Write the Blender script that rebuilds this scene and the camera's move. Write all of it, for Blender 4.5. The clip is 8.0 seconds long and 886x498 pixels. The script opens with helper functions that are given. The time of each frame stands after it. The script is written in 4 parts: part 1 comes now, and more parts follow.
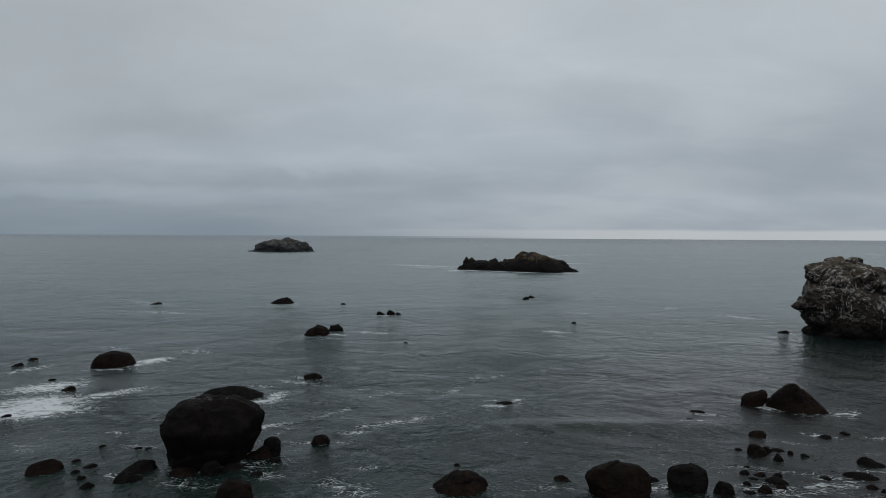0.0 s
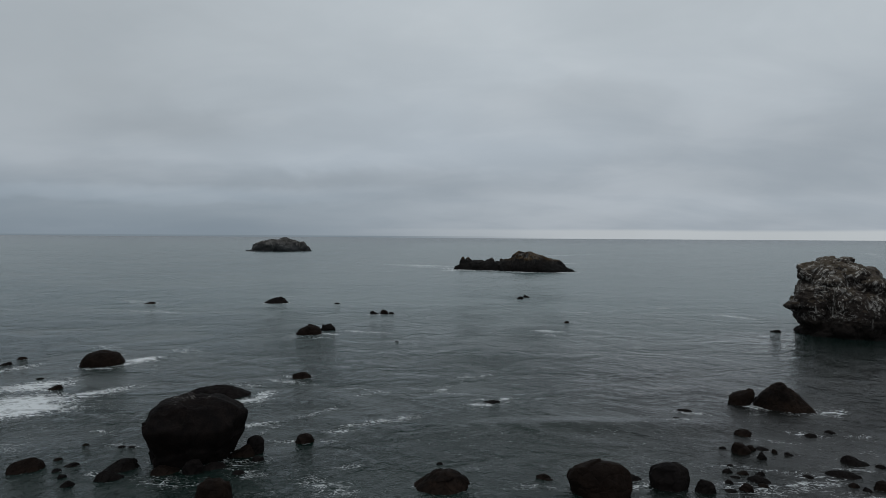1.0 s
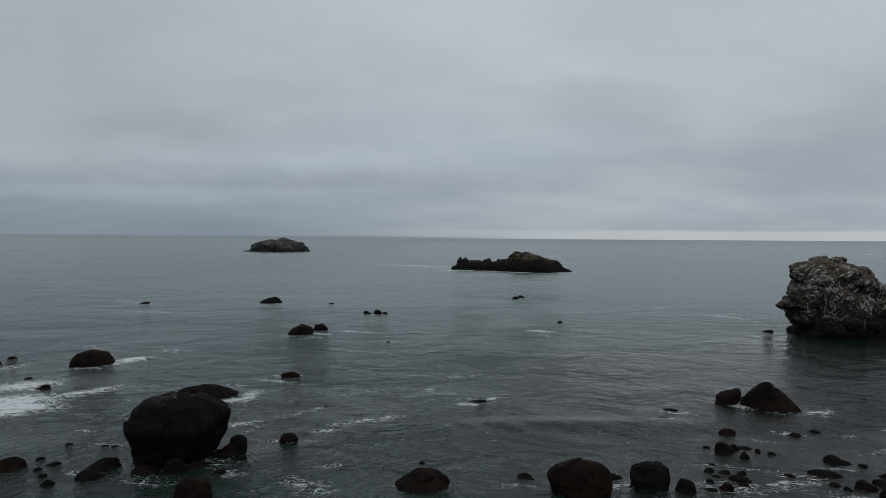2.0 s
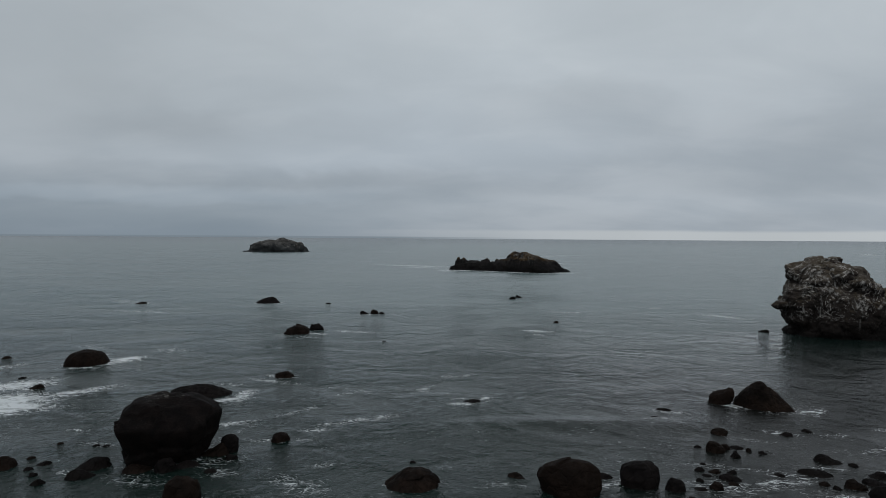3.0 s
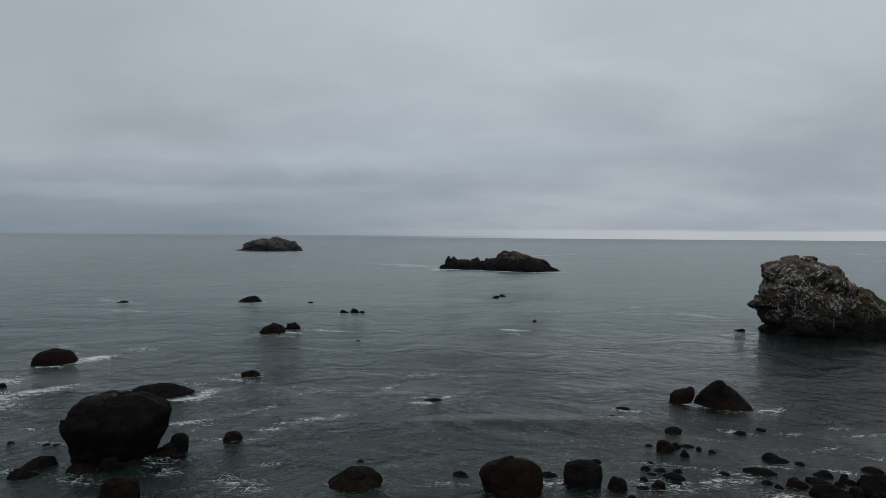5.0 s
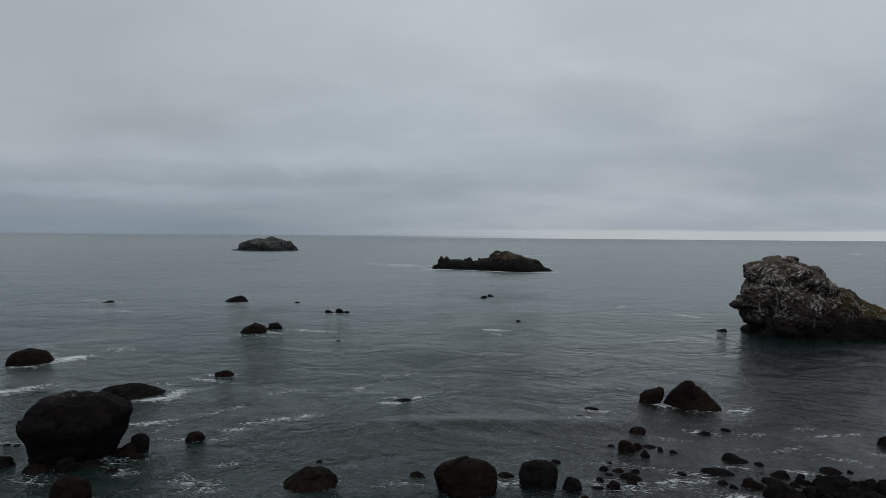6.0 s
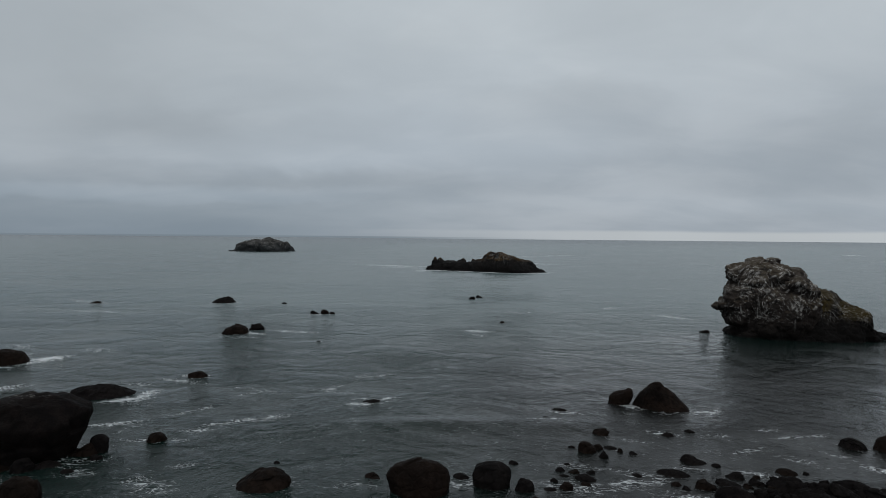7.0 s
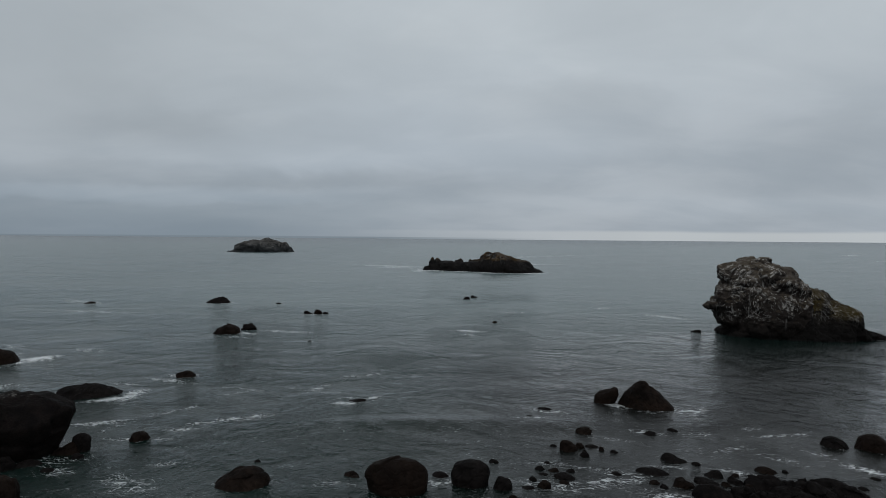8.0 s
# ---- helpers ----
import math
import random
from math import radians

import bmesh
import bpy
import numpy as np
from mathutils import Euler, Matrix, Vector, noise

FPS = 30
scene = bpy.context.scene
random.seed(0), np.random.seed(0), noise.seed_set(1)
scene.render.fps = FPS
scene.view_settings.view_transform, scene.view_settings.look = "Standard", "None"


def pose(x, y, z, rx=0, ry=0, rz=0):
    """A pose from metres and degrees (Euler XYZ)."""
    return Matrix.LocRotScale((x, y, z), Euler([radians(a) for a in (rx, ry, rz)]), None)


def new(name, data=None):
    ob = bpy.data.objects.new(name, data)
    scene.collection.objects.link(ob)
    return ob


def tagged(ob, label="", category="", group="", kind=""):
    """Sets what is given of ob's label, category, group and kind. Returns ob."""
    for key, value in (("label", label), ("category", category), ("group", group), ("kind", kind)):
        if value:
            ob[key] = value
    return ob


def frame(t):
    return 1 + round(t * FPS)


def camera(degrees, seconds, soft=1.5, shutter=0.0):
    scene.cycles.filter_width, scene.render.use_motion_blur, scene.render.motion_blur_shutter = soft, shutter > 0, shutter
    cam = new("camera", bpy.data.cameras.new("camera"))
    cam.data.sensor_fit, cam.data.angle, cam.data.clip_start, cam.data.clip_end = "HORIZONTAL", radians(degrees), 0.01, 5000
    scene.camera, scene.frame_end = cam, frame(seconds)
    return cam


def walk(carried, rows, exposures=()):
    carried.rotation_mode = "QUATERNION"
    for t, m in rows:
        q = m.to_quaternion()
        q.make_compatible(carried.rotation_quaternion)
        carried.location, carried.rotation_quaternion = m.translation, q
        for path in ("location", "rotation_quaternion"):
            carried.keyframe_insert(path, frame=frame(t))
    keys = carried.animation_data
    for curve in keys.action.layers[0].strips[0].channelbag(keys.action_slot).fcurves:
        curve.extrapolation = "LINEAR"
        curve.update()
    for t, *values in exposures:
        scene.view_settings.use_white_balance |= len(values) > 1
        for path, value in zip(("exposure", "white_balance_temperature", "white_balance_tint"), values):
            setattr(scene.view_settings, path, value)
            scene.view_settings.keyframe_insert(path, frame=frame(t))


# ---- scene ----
cam = camera(73.0, 8.0, 0.75)
# seconds, place, then degrees: turn to the left, look up, lean
PATH = [
    (0, -0.086, 0.085, 19.280, 0.895, -1.271, 0.339),
    (0.5, 0.405, 0.178, 19.209, 0.826, -1.278, 0.336),
    (1, 1.233, 0.184, 19.144, 0.780, -1.276, 0.369),
    (1.5, 2.232, 0.212, 19.083, 0.799, -1.244, 0.370),
    (1.7, 2.460, 0.206, 19.065, 0.783, -1.238, 0.373),
    (2.8, 3.253, 0.182, 19.000, 0.731, -1.215, 0.385),
    (3, 3.433, 0.177, 18.986, 0.719, -1.210, 0.387),
    (3.5, 4.041, 0.161, 18.989, 0.647, -1.245, 0.387),
    (4, 4.978, 0.157, 18.987, 0.595, -1.283, 0.398),
    (4.5, 6.131, 0.215, 18.975, 0.512, -1.292, 0.428),
    (4.7, 6.661, 0.224, 18.984, 0.491, -1.294, 0.434),
    (5.8, 10.227, 0.282, 19.040, 0.347, -1.302, 0.470),
    (6, 10.867, 0.292, 19.050, 0.321, -1.303, 0.477),
    (6.5, 12.708, 0.315, 19.076, 0.279, -1.300, 0.508),
    (7, 14.429, 0.266, 19.102, 0.321, -1.213, 0.534),
    (7.5, 15.523, 0.229, 19.088, 0.352, -1.186, 0.523),
    (8, 16.104, 0.149, 19.002, 0.334, -1.170, 0.482),
]
walk(cam, [(t, pose(x, y, z, 90 + up, 0, turn) @ pose(0, 0, 0, 0, 0, lean)) for t, x, y, z, turn, up, lean in PATH],
     exposures=[(0, 0.0), (8, 0.0)])

# ---- light: an overcast sky, a wide weak sun behind the cloud ----
SUN_UP, SUN_TURN = 58.0, 200.0


def link(tree, a, b):
    tree.links.new(a, b)


def calc(tree, op, a, b=None, clamp=False):
    n = tree.nodes.new("ShaderNodeMath")
    n.operation, n.use_clamp = op, clamp
    for socket, value in zip(n.inputs, (a, b)):
        if value is None:
            continue
        if isinstance(value, (int, float)):
            socket.default_value = value
        else:
            link(tree, value, socket)
    return n.outputs[0]


def span(tree, value, a, b, c=0.0, d=1.0):
    """value, mapped from a..b to c..d, with soft ends."""
    n = tree.nodes.new("ShaderNodeMapRange")
    n.interpolation_type = "SMOOTHSTEP"
    for k, v in zip((1, 2, 3, 4), (a, b, c, d)):
        n.inputs[k].default_value = v
    link(tree, value, n.inputs[0])
    return n.outputs[0]


def blend(tree, fac, a, b):
    n = tree.nodes.new("ShaderNodeMix")
    n.data_type = "RGBA"
    if isinstance(fac, (int, float)):
        n.inputs[0].default_value = fac
    else:
        link(tree, fac, n.inputs[0])
    for k, v in ((6, a), (7, b)):
        if isinstance(v, tuple):
            n.inputs[k].default_value = (*v, 1)
        else:
            link(tree, v, n.inputs[k])
    return n.outputs[2]


def grain(tree, vector, scale, detail=4.0, rough=0.55, distort=0.0, stretch=(1, 1, 1), shift=(0, 0, 0)):
    m = tree.nodes.new("ShaderNodeMapping")
    m.inputs["Scale"].default_value = stretch
    m.inputs["Location"].default_value = shift
    link(tree, vector, m.inputs["Vector"])
    n = tree.nodes.new("ShaderNodeTexNoise")
    n.inputs["Scale"].default_value, n.inputs["Detail"].default_value = scale, detail
    n.inputs["Roughness"].default_value, n.inputs["Distortion"].default_value = rough, distort
    link(tree, m.outputs[0], n.inputs["Vector"])
    return n.outputs[0]


def make_world():
    world = bpy.data.worlds.new("overcast_sky")
    scene.world = world
    world.use_nodes = True
    t = world.node_tree
    t.nodes.clear()
    out = t.nodes.new("ShaderNodeOutputWorld")
    clear = t.nodes.new("ShaderNodeTexSky")
    clear.sky_type, clear.sun_disc = "NISHITA", False
    clear.sun_elevation, clear.sun_rotation = radians(SUN_UP), radians(SUN_TURN)
    far = t.nodes.new("ShaderNodeBackground")
    far.inputs[1].default_value = 0.08
    link(t, clear.outputs[0], far.inputs[0])
    way = t.nodes.new("ShaderNodeTexCoord").outputs["Generated"]
    split = t.nodes.new("ShaderNodeSeparateXYZ")
    link(t, way, split.inputs[0])
    x, y, z = split.outputs
    up = calc(t, "MAXIMUM", z, 0.0)
    # the cloud layer is flat: its pattern is crowded towards the horizon
    deep = calc(t, "ADD", up, 0.26)
    flat = t.nodes.new("ShaderNodeCombineXYZ")
    link(t, calc(t, "DIVIDE", x, deep), flat.inputs[0])
    link(t, calc(t, "DIVIDE", y, deep), flat.inputs[1])
    big = grain(t, flat.outputs[0], 0.9, 3.0, 0.5, 0.4, shift=(3.1, 1.7, 0))
    small = grain(t, flat.outputs[0], 2.6, 5.0, 0.55, 0.4, stretch=(0.7, 1.2, 1), shift=(7.3, 0.4, 0))
    cloud = calc(t, "ADD", calc(t, "MULTIPLY", big, 0.6), calc(t, "MULTIPLY", small, 0.4))
    puff = span(t, cloud, 0.36, 0.66)
    # brighter overhead than low down
    level = span(t, up, 0.0, 0.36)
    low = blend(t, puff, (0.318, 0.364, 0.415), (0.397, 0.440, 0.488))
    high = blend(t, puff, (0.442, 0.488, 0.523), (0.508, 0.553, 0.585))
    grey = blend(t, level, low, high)
    above = span(t, up, 0.36, 1.0)
    grey = blend(t, above, grey, (0.44, 0.47, 0.495))
    # thicker, darker cloud high on one side
    thick = calc(t, "MULTIPLY", span(t, x, 0.0, -0.55), span(t, up, 0.04, 0.24))
    grey = blend(t, calc(t, "MULTIPLY", thick, 0.65), grey, (0.355, 0.395, 0.425))
    # a dark bank low over the sea on one side, a bright gap under the cloud on the other
    side = span(t, x, -0.40, 0.28)
    bank = calc(t, "MULTIPLY", calc(t, "SUBTRACT", 1.0, side), span(t, up, 0.13, 0.0))
    streak = grain(t, way, 3.0, 4.0, 0.5, 0.2, stretch=(1, 1, 14))
    bank = calc(t, "MULTIPLY", bank, span(t, streak, 0.30, 0.60, 0.90, 1.0))
    grey = blend(t, calc(t, "MULTIPLY", bank, 0.80), grey, (0.182, 0.232, 0.282))
    gap_edge = calc(t, "ADD", up, calc(t, "MULTIPLY", calc(t, "SUBTRACT", streak, 0.5), 0.008))
    gap = calc(t, "MULTIPLY", span(t, gap_edge, 0.0135, 0.0075), span(t, x, -0.25, 0.40))
    grey = blend(t, gap, grey, (0.470, 0.505, 0.530))
    # far rain darkens the last strip above the sea
    rain = calc(t, "MULTIPLY", span(t, z, 0.0, -0.002), span(t, x, 0.2, -0.15))
    grey = blend(t, calc(t, "MULTIPLY", rain, 0.8), grey, (0.165, 0.205, 0.240))
    # broad soft swellings and hollows of the cloud base, seaward: across, up, half width, half height, lighter or darker
    ahead = calc(t, "MAXIMUM", y, 0.15)
    wob = grain(t, way, 4.0, 4.0, 0.55, 0.3, stretch=(1, 1, 2.2), shift=(2, 2, 5))
    wob = calc(t, "SUBTRACT", wob, 0.5)
    u = calc(t, "ADD", calc(t, "DIVIDE", x, ahead), calc(t, "MULTIPLY", wob, 0.30))
    v = calc(t, "ADD", calc(t, "DIVIDE", z, ahead), calc(t, "MULTIPLY", wob, 0.09))
    total = calc(t, "MULTIPLY", wob, 0.17)
    for u0, v0, ru, rv, amount in ((0.20, 0.205, 0.16, 0.045, -0.075), (0.62, 0.145, 0.30, 0.06, -0.10), (-0.33, 0.175, 0.26, 0.035, -0.06), (-0.04, 0.165, 0.26, 0.06, 0.10), (-0.22, 0.36, 0.30, 0.12, 0.05),
                                   (-0.36, 0.130, 0.24, 0.03, 0.06), (-0.55, 0.066, 0.35, 0.014, 0.12), (0.34, 0.33, 0.30, 0.10, 0.04), (0.12, 0.26, 0.22, 0.05, 0.04),
                                   (0.33, 0.17, 0.20, 0.04, 0.055), (-0.62, 0.20, 0.25, 0.05, -0.035), (-0.05, 0.085, 0.30, 0.02, -0.04), (0.40, 0.055, 0.35, 0.02, 0.03), (-0.45, 0.095, 0.30, 0.018, -0.045)):
        du = calc(t, "MULTIPLY", calc(t, "SUBTRACT", u, u0), 1 / ru)
        dv = calc(t, "MULTIPLY", calc(t, "SUBTRACT", v, v0), 1 / rv)
        off = calc(t, "ADD", calc(t, "MULTIPLY", du, du), calc(t, "MULTIPLY", dv, dv))
        total = calc(t, "ADD", total, calc(t, "MULTIPLY", span(t, off, 2.2, 0.0), amount))
    total = calc(t, "MULTIPLY", total, span(t, y, 0.0, 0.4))
    swell = t.nodes.new("ShaderNodeVectorMath")
    swell.operation = "SCALE"
    link(t, grey, swell.inputs[0])
    link(t, calc(t, "ADD", total, 1.0), swell.inputs["Scale"])
    grey = swell.outputs[0]
    cover = t.nodes.new("ShaderNodeBackground")
    link(t, grey, cover.inputs[0])
    cover.inputs[1].default_value = 1.0
    mix = t.nodes.new("ShaderNodeMixShader")
    mix.inputs[0].default_value = 0.96
    link(t, far.outputs[0], mix.inputs[1])
    link(t, cover.outputs[0], mix.inputs[2])
    link(t, mix.outputs[0], out.inputs[0])


make_world()
sun = new("sun", bpy.data.lights.new("sun", "SUN"))
sun.data.energy, sun.data.angle, sun.data.color = 0.3, radians(40), (1.0, 0.97, 0.93)
sun.matrix_world = pose(0, 0, 60, 90 - SUN_UP, 0, 180 - SUN_TURN)


# ---- materials ----
def surface(name):
    m = bpy.data.materials.new(name)
    m.use_nodes = True
    t = m.node_tree
    return m, t, t.nodes["Principled BSDF"], t.nodes.new("ShaderNodeTexCoord")


def bump(t, height, distance, strength, before=None):
    n = t.nodes.new("ShaderNodeBump")
    n.inputs["Distance"].default_value, n.inputs["Strength"].default_value = distance, strength
    link(t, height, n.inputs["Height"])
    if before is not None:
        link(t, before, n.inputs["Normal"])
    return n.outputs[0]


def rock_material(name, dark, pale, moss=None, guano=0.0, size=1.0, rough=(0.55, 0.9), gloss=0.05, low=3.0, fade=5.0, tide=0.0, run=0.5, lie=(0.35, 0.72), ledged=True):
    """Weathered volcanic rock. moss: a colour that grows in patches on ledges; guano: how much white streaks it."""
    m, t, bsdf, coord = surface(name)
    at = coord.outputs["Object"]
    wide = grain(t, at, 0.35 / size, 4, 0.6, 0.3)
    fine = grain(t, at, 2.6 / size, 6, 0.62, 0.2)
    grit = grain(t, at, 11.0 / size, 4, 0.6)
    colour = blend(t, span(t, wide, 0.35, 0.65), dark, pale)
    colour = blend(t, span(t, fine, 0.42, 0.68, 0.0, 0.55), colour, tuple(c * 0.4 for c in dark))
    vary = t.nodes.new("ShaderNodeObjectInfo")
    colour = blend(t, calc(t, "MULTIPLY", vary.outputs["Random"], 0.5), colour, tuple(0.5 * (a + b) for a, b in zip(dark, pale)))
    face = t.nodes.new("ShaderNodeNewGeometry")
    tilt = t.nodes.new("ShaderNodeSeparateXYZ")
    link(t, face.outputs["Normal"], tilt.inputs[0])
    spot = t.nodes.new("ShaderNodeSeparateXYZ")
    link(t, at, spot.inputs[0])
    if moss:
        patch = calc(t, "MULTIPLY", span(t, grain(t, at, 0.22 / size, 4, 0.6, 0.6, shift=(4, 9, 2)), 0.36, 0.52), span(t, tilt.outputs[2], *lie))
        patch = calc(t, "MULTIPLY", patch, span(t, spot.outputs[2], 1.2 * low, 1.2 * low + 2.5))
        colour = blend(t, calc(t, "MULTIPLY", patch, 0.9), colour, moss)
    if guano:
        ledge = t.nodes.new("ShaderNodeAttribute")
        ledge.attribute_name = "ledge"
        beds = ledge.outputs["Fac"]
        # the upper rock is bleached and dusted with old droppings
        blotch = grain(t, at, 0.30 / size, 5, 0.65, 0.8, shift=(11, 3, 5))
        high = span(t, spot.outputs[2], low + 0.6 * fade, low + 2.0 * fade)
        dust = calc(t, "MULTIPLY", span(t, calc(t, "ADD", blotch, calc(t, "MULTIPLY", tilt.outputs[2], 0.22)), 0.42, 0.68), high)
        colour = blend(t, calc(t, "MULTIPLY", dust, (0.30 if ledged else 0.1) * min(guano, 1.0)), colour, (0.178, 0.150, 0.124))
        # fresh white along the ledges where birds stand, torn into short strokes
        fold = t.nodes.new("ShaderNodeAttribute")
        fold.attribute_name = "fold"
        bent = t.nodes.new("ShaderNodeCombineXYZ")
        link(t, spot.outputs[0], bent.inputs[0])
        link(t, spot.outputs[1], bent.inputs[1])
        link(t, fold.outputs["Fac"] if ledged else spot.outputs[2], bent.inputs[2])
        torn = grain(t, bent.outputs[0], 1.6 / size, 4, 0.62, 0.9, stretch=(0.7, 0.7, 1.6), shift=(2, 8, 6))
        shelf = calc(t, "MULTIPLY", span(t, beds, 0.1, 0.6), span(t, torn, 0.53, 0.62)) if ledged else span(t, torn, 0.55, 0.66)
        patchy = span(t, grain(t, at, 0.42 / size, 4, 0.6, 0.6, shift=(3, 1, 8)), 0.45, 0.58)
        shelf = calc(t, "MULTIPLY", calc(t, "MULTIPLY", shelf, patchy), span(t, spot.outputs[2], low, low + fade))
        colour = blend(t, calc(t, "MULTIPLY", shelf, 0.95 * guano, True), colour, (0.47, 0.445, 0.41))
        if ledged:
            # thin splashed lines that follow the folds
            splash = grain(t, bent.outputs[0], 0.75 / size, 3, 0.55, 1.4, stretch=(0.6, 0.6, 1.5), shift=(5, 2, 1))
            line = span(t, calc(t, "ABSOLUTE", calc(t, "SUBTRACT", splash, 0.5)), 0.028, 0.006)
            line = calc(t, "MULTIPLY", calc(t, "MULTIPLY", line, span(t, blotch, 0.47, 0.57)), span(t, spot.outputs[2], low, low + fade))
            line = calc(t, "MULTIPLY", line, span(t, torn, 0.40, 0.56))
            colour = blend(t, calc(t, "MULTIPLY", line, 0.95 * guano, True), colour, (0.54, 0.52, 0.49))
            # soft white blots under the perches
            blot = grain(t, at, 1.1 / size, 4, 0.6, 0.7, stretch=(1, 1, 0.7), shift=(9, 6, 2))
            blot = calc(t, "MULTIPLY", calc(t, "MULTIPLY", span(t, blot, 0.54, 0.66), patchy), span(t, spot.outputs[2], low, low + fade))
            colour = blend(t, calc(t, "MULTIPLY", blot, 0.70 * guano, True), colour, (0.40, 0.385, 0.36))
        # pale runs down the face below them
        runs = grain(t, at, 1.5 / size, 4, 0.6, 0.5, stretch=(1.6, 1.6, 0.5 * run))
        below = calc(t, "MULTIPLY", span(t, runs, 0.53, 0.68), span(t, blotch, 0.47, 0.57))
        below = calc(t, "MULTIPLY", below, span(t, spot.outputs[2], 0.7 * low, 0.7 * low + 0.7 * fade))
        colour = blend(t, calc(t, "MULTIPLY", below, (0.62 if ledged else 0.0) * guano, True), colour, (0.36, 0.345, 0.325))
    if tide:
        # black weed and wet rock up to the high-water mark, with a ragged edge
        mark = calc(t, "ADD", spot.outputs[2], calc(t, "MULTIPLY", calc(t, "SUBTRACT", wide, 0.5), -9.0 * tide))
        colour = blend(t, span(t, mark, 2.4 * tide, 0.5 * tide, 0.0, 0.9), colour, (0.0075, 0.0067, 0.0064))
    link(t, colour, bsdf.inputs["Base Color"])
    link(t, span(t, fine, 0.3, 0.7, *rough), bsdf.inputs["Roughness"])
    bsdf.inputs["Specular IOR Level"].default_value = gloss
    crack = t.nodes.new("ShaderNodeTexVoronoi")
    crack.feature = "DISTANCE_TO_EDGE"
    crack.inputs["Scale"].default_value = 0.9 / size
    warp = t.nodes.new("ShaderNodeVectorMath")
    warp.operation = "ADD"
    link(t, at, warp.inputs[0])
    tint = t.nodes.new("ShaderNodeTexNoise")
    tint.inputs["Scale"].default_value = 1.2 / size
    link(t, at, tint.inputs["Vector"])
    link(t, tint.outputs["Color"], warp.inputs[1])
    link(t, warp.outputs[0], crack.inputs["Vector"])
    one = bump(t, span(t, crack.outputs[0], 0.0, 0.10), 0.10 * size, 0.5)
    two = bump(t, fine, 0.16 * size, 0.8, one)
    link(t, bump(t, grit, 0.03 * size, 0.7, two), bsdf.inputs["Normal"])
    return m


BASALT = rock_material("wet_basalt", (0.0060, 0.0051, 0.0051), (0.0156, 0.0124, 0.0116))
PERCH = rock_material("perch_basalt", (0.0050, 0.0043, 0.0043), (0.0140, 0.0104, 0.0093), guano=1.0, size=0.3, low=4.95, fade=0.28, ledged=False)
BROWN = rock_material("weedy_brown_rock", (0.0070, 0.0053, 0.0046), (0.0215, 0.0136, 0.0100))
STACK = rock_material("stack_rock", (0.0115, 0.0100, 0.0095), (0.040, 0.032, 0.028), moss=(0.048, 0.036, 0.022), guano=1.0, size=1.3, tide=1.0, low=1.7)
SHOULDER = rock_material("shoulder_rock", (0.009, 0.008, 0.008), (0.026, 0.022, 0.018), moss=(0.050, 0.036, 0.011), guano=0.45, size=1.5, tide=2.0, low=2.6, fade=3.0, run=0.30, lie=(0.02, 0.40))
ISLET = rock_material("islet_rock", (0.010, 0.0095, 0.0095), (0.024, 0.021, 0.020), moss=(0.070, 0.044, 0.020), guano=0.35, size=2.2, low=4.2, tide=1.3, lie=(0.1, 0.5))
FAR_ISLET = rock_material("far_islet_rock", (0.022, 0.024, 0.025), (0.055, 0.057, 0.058), guano=0.5, size=2.6, low=2.0)


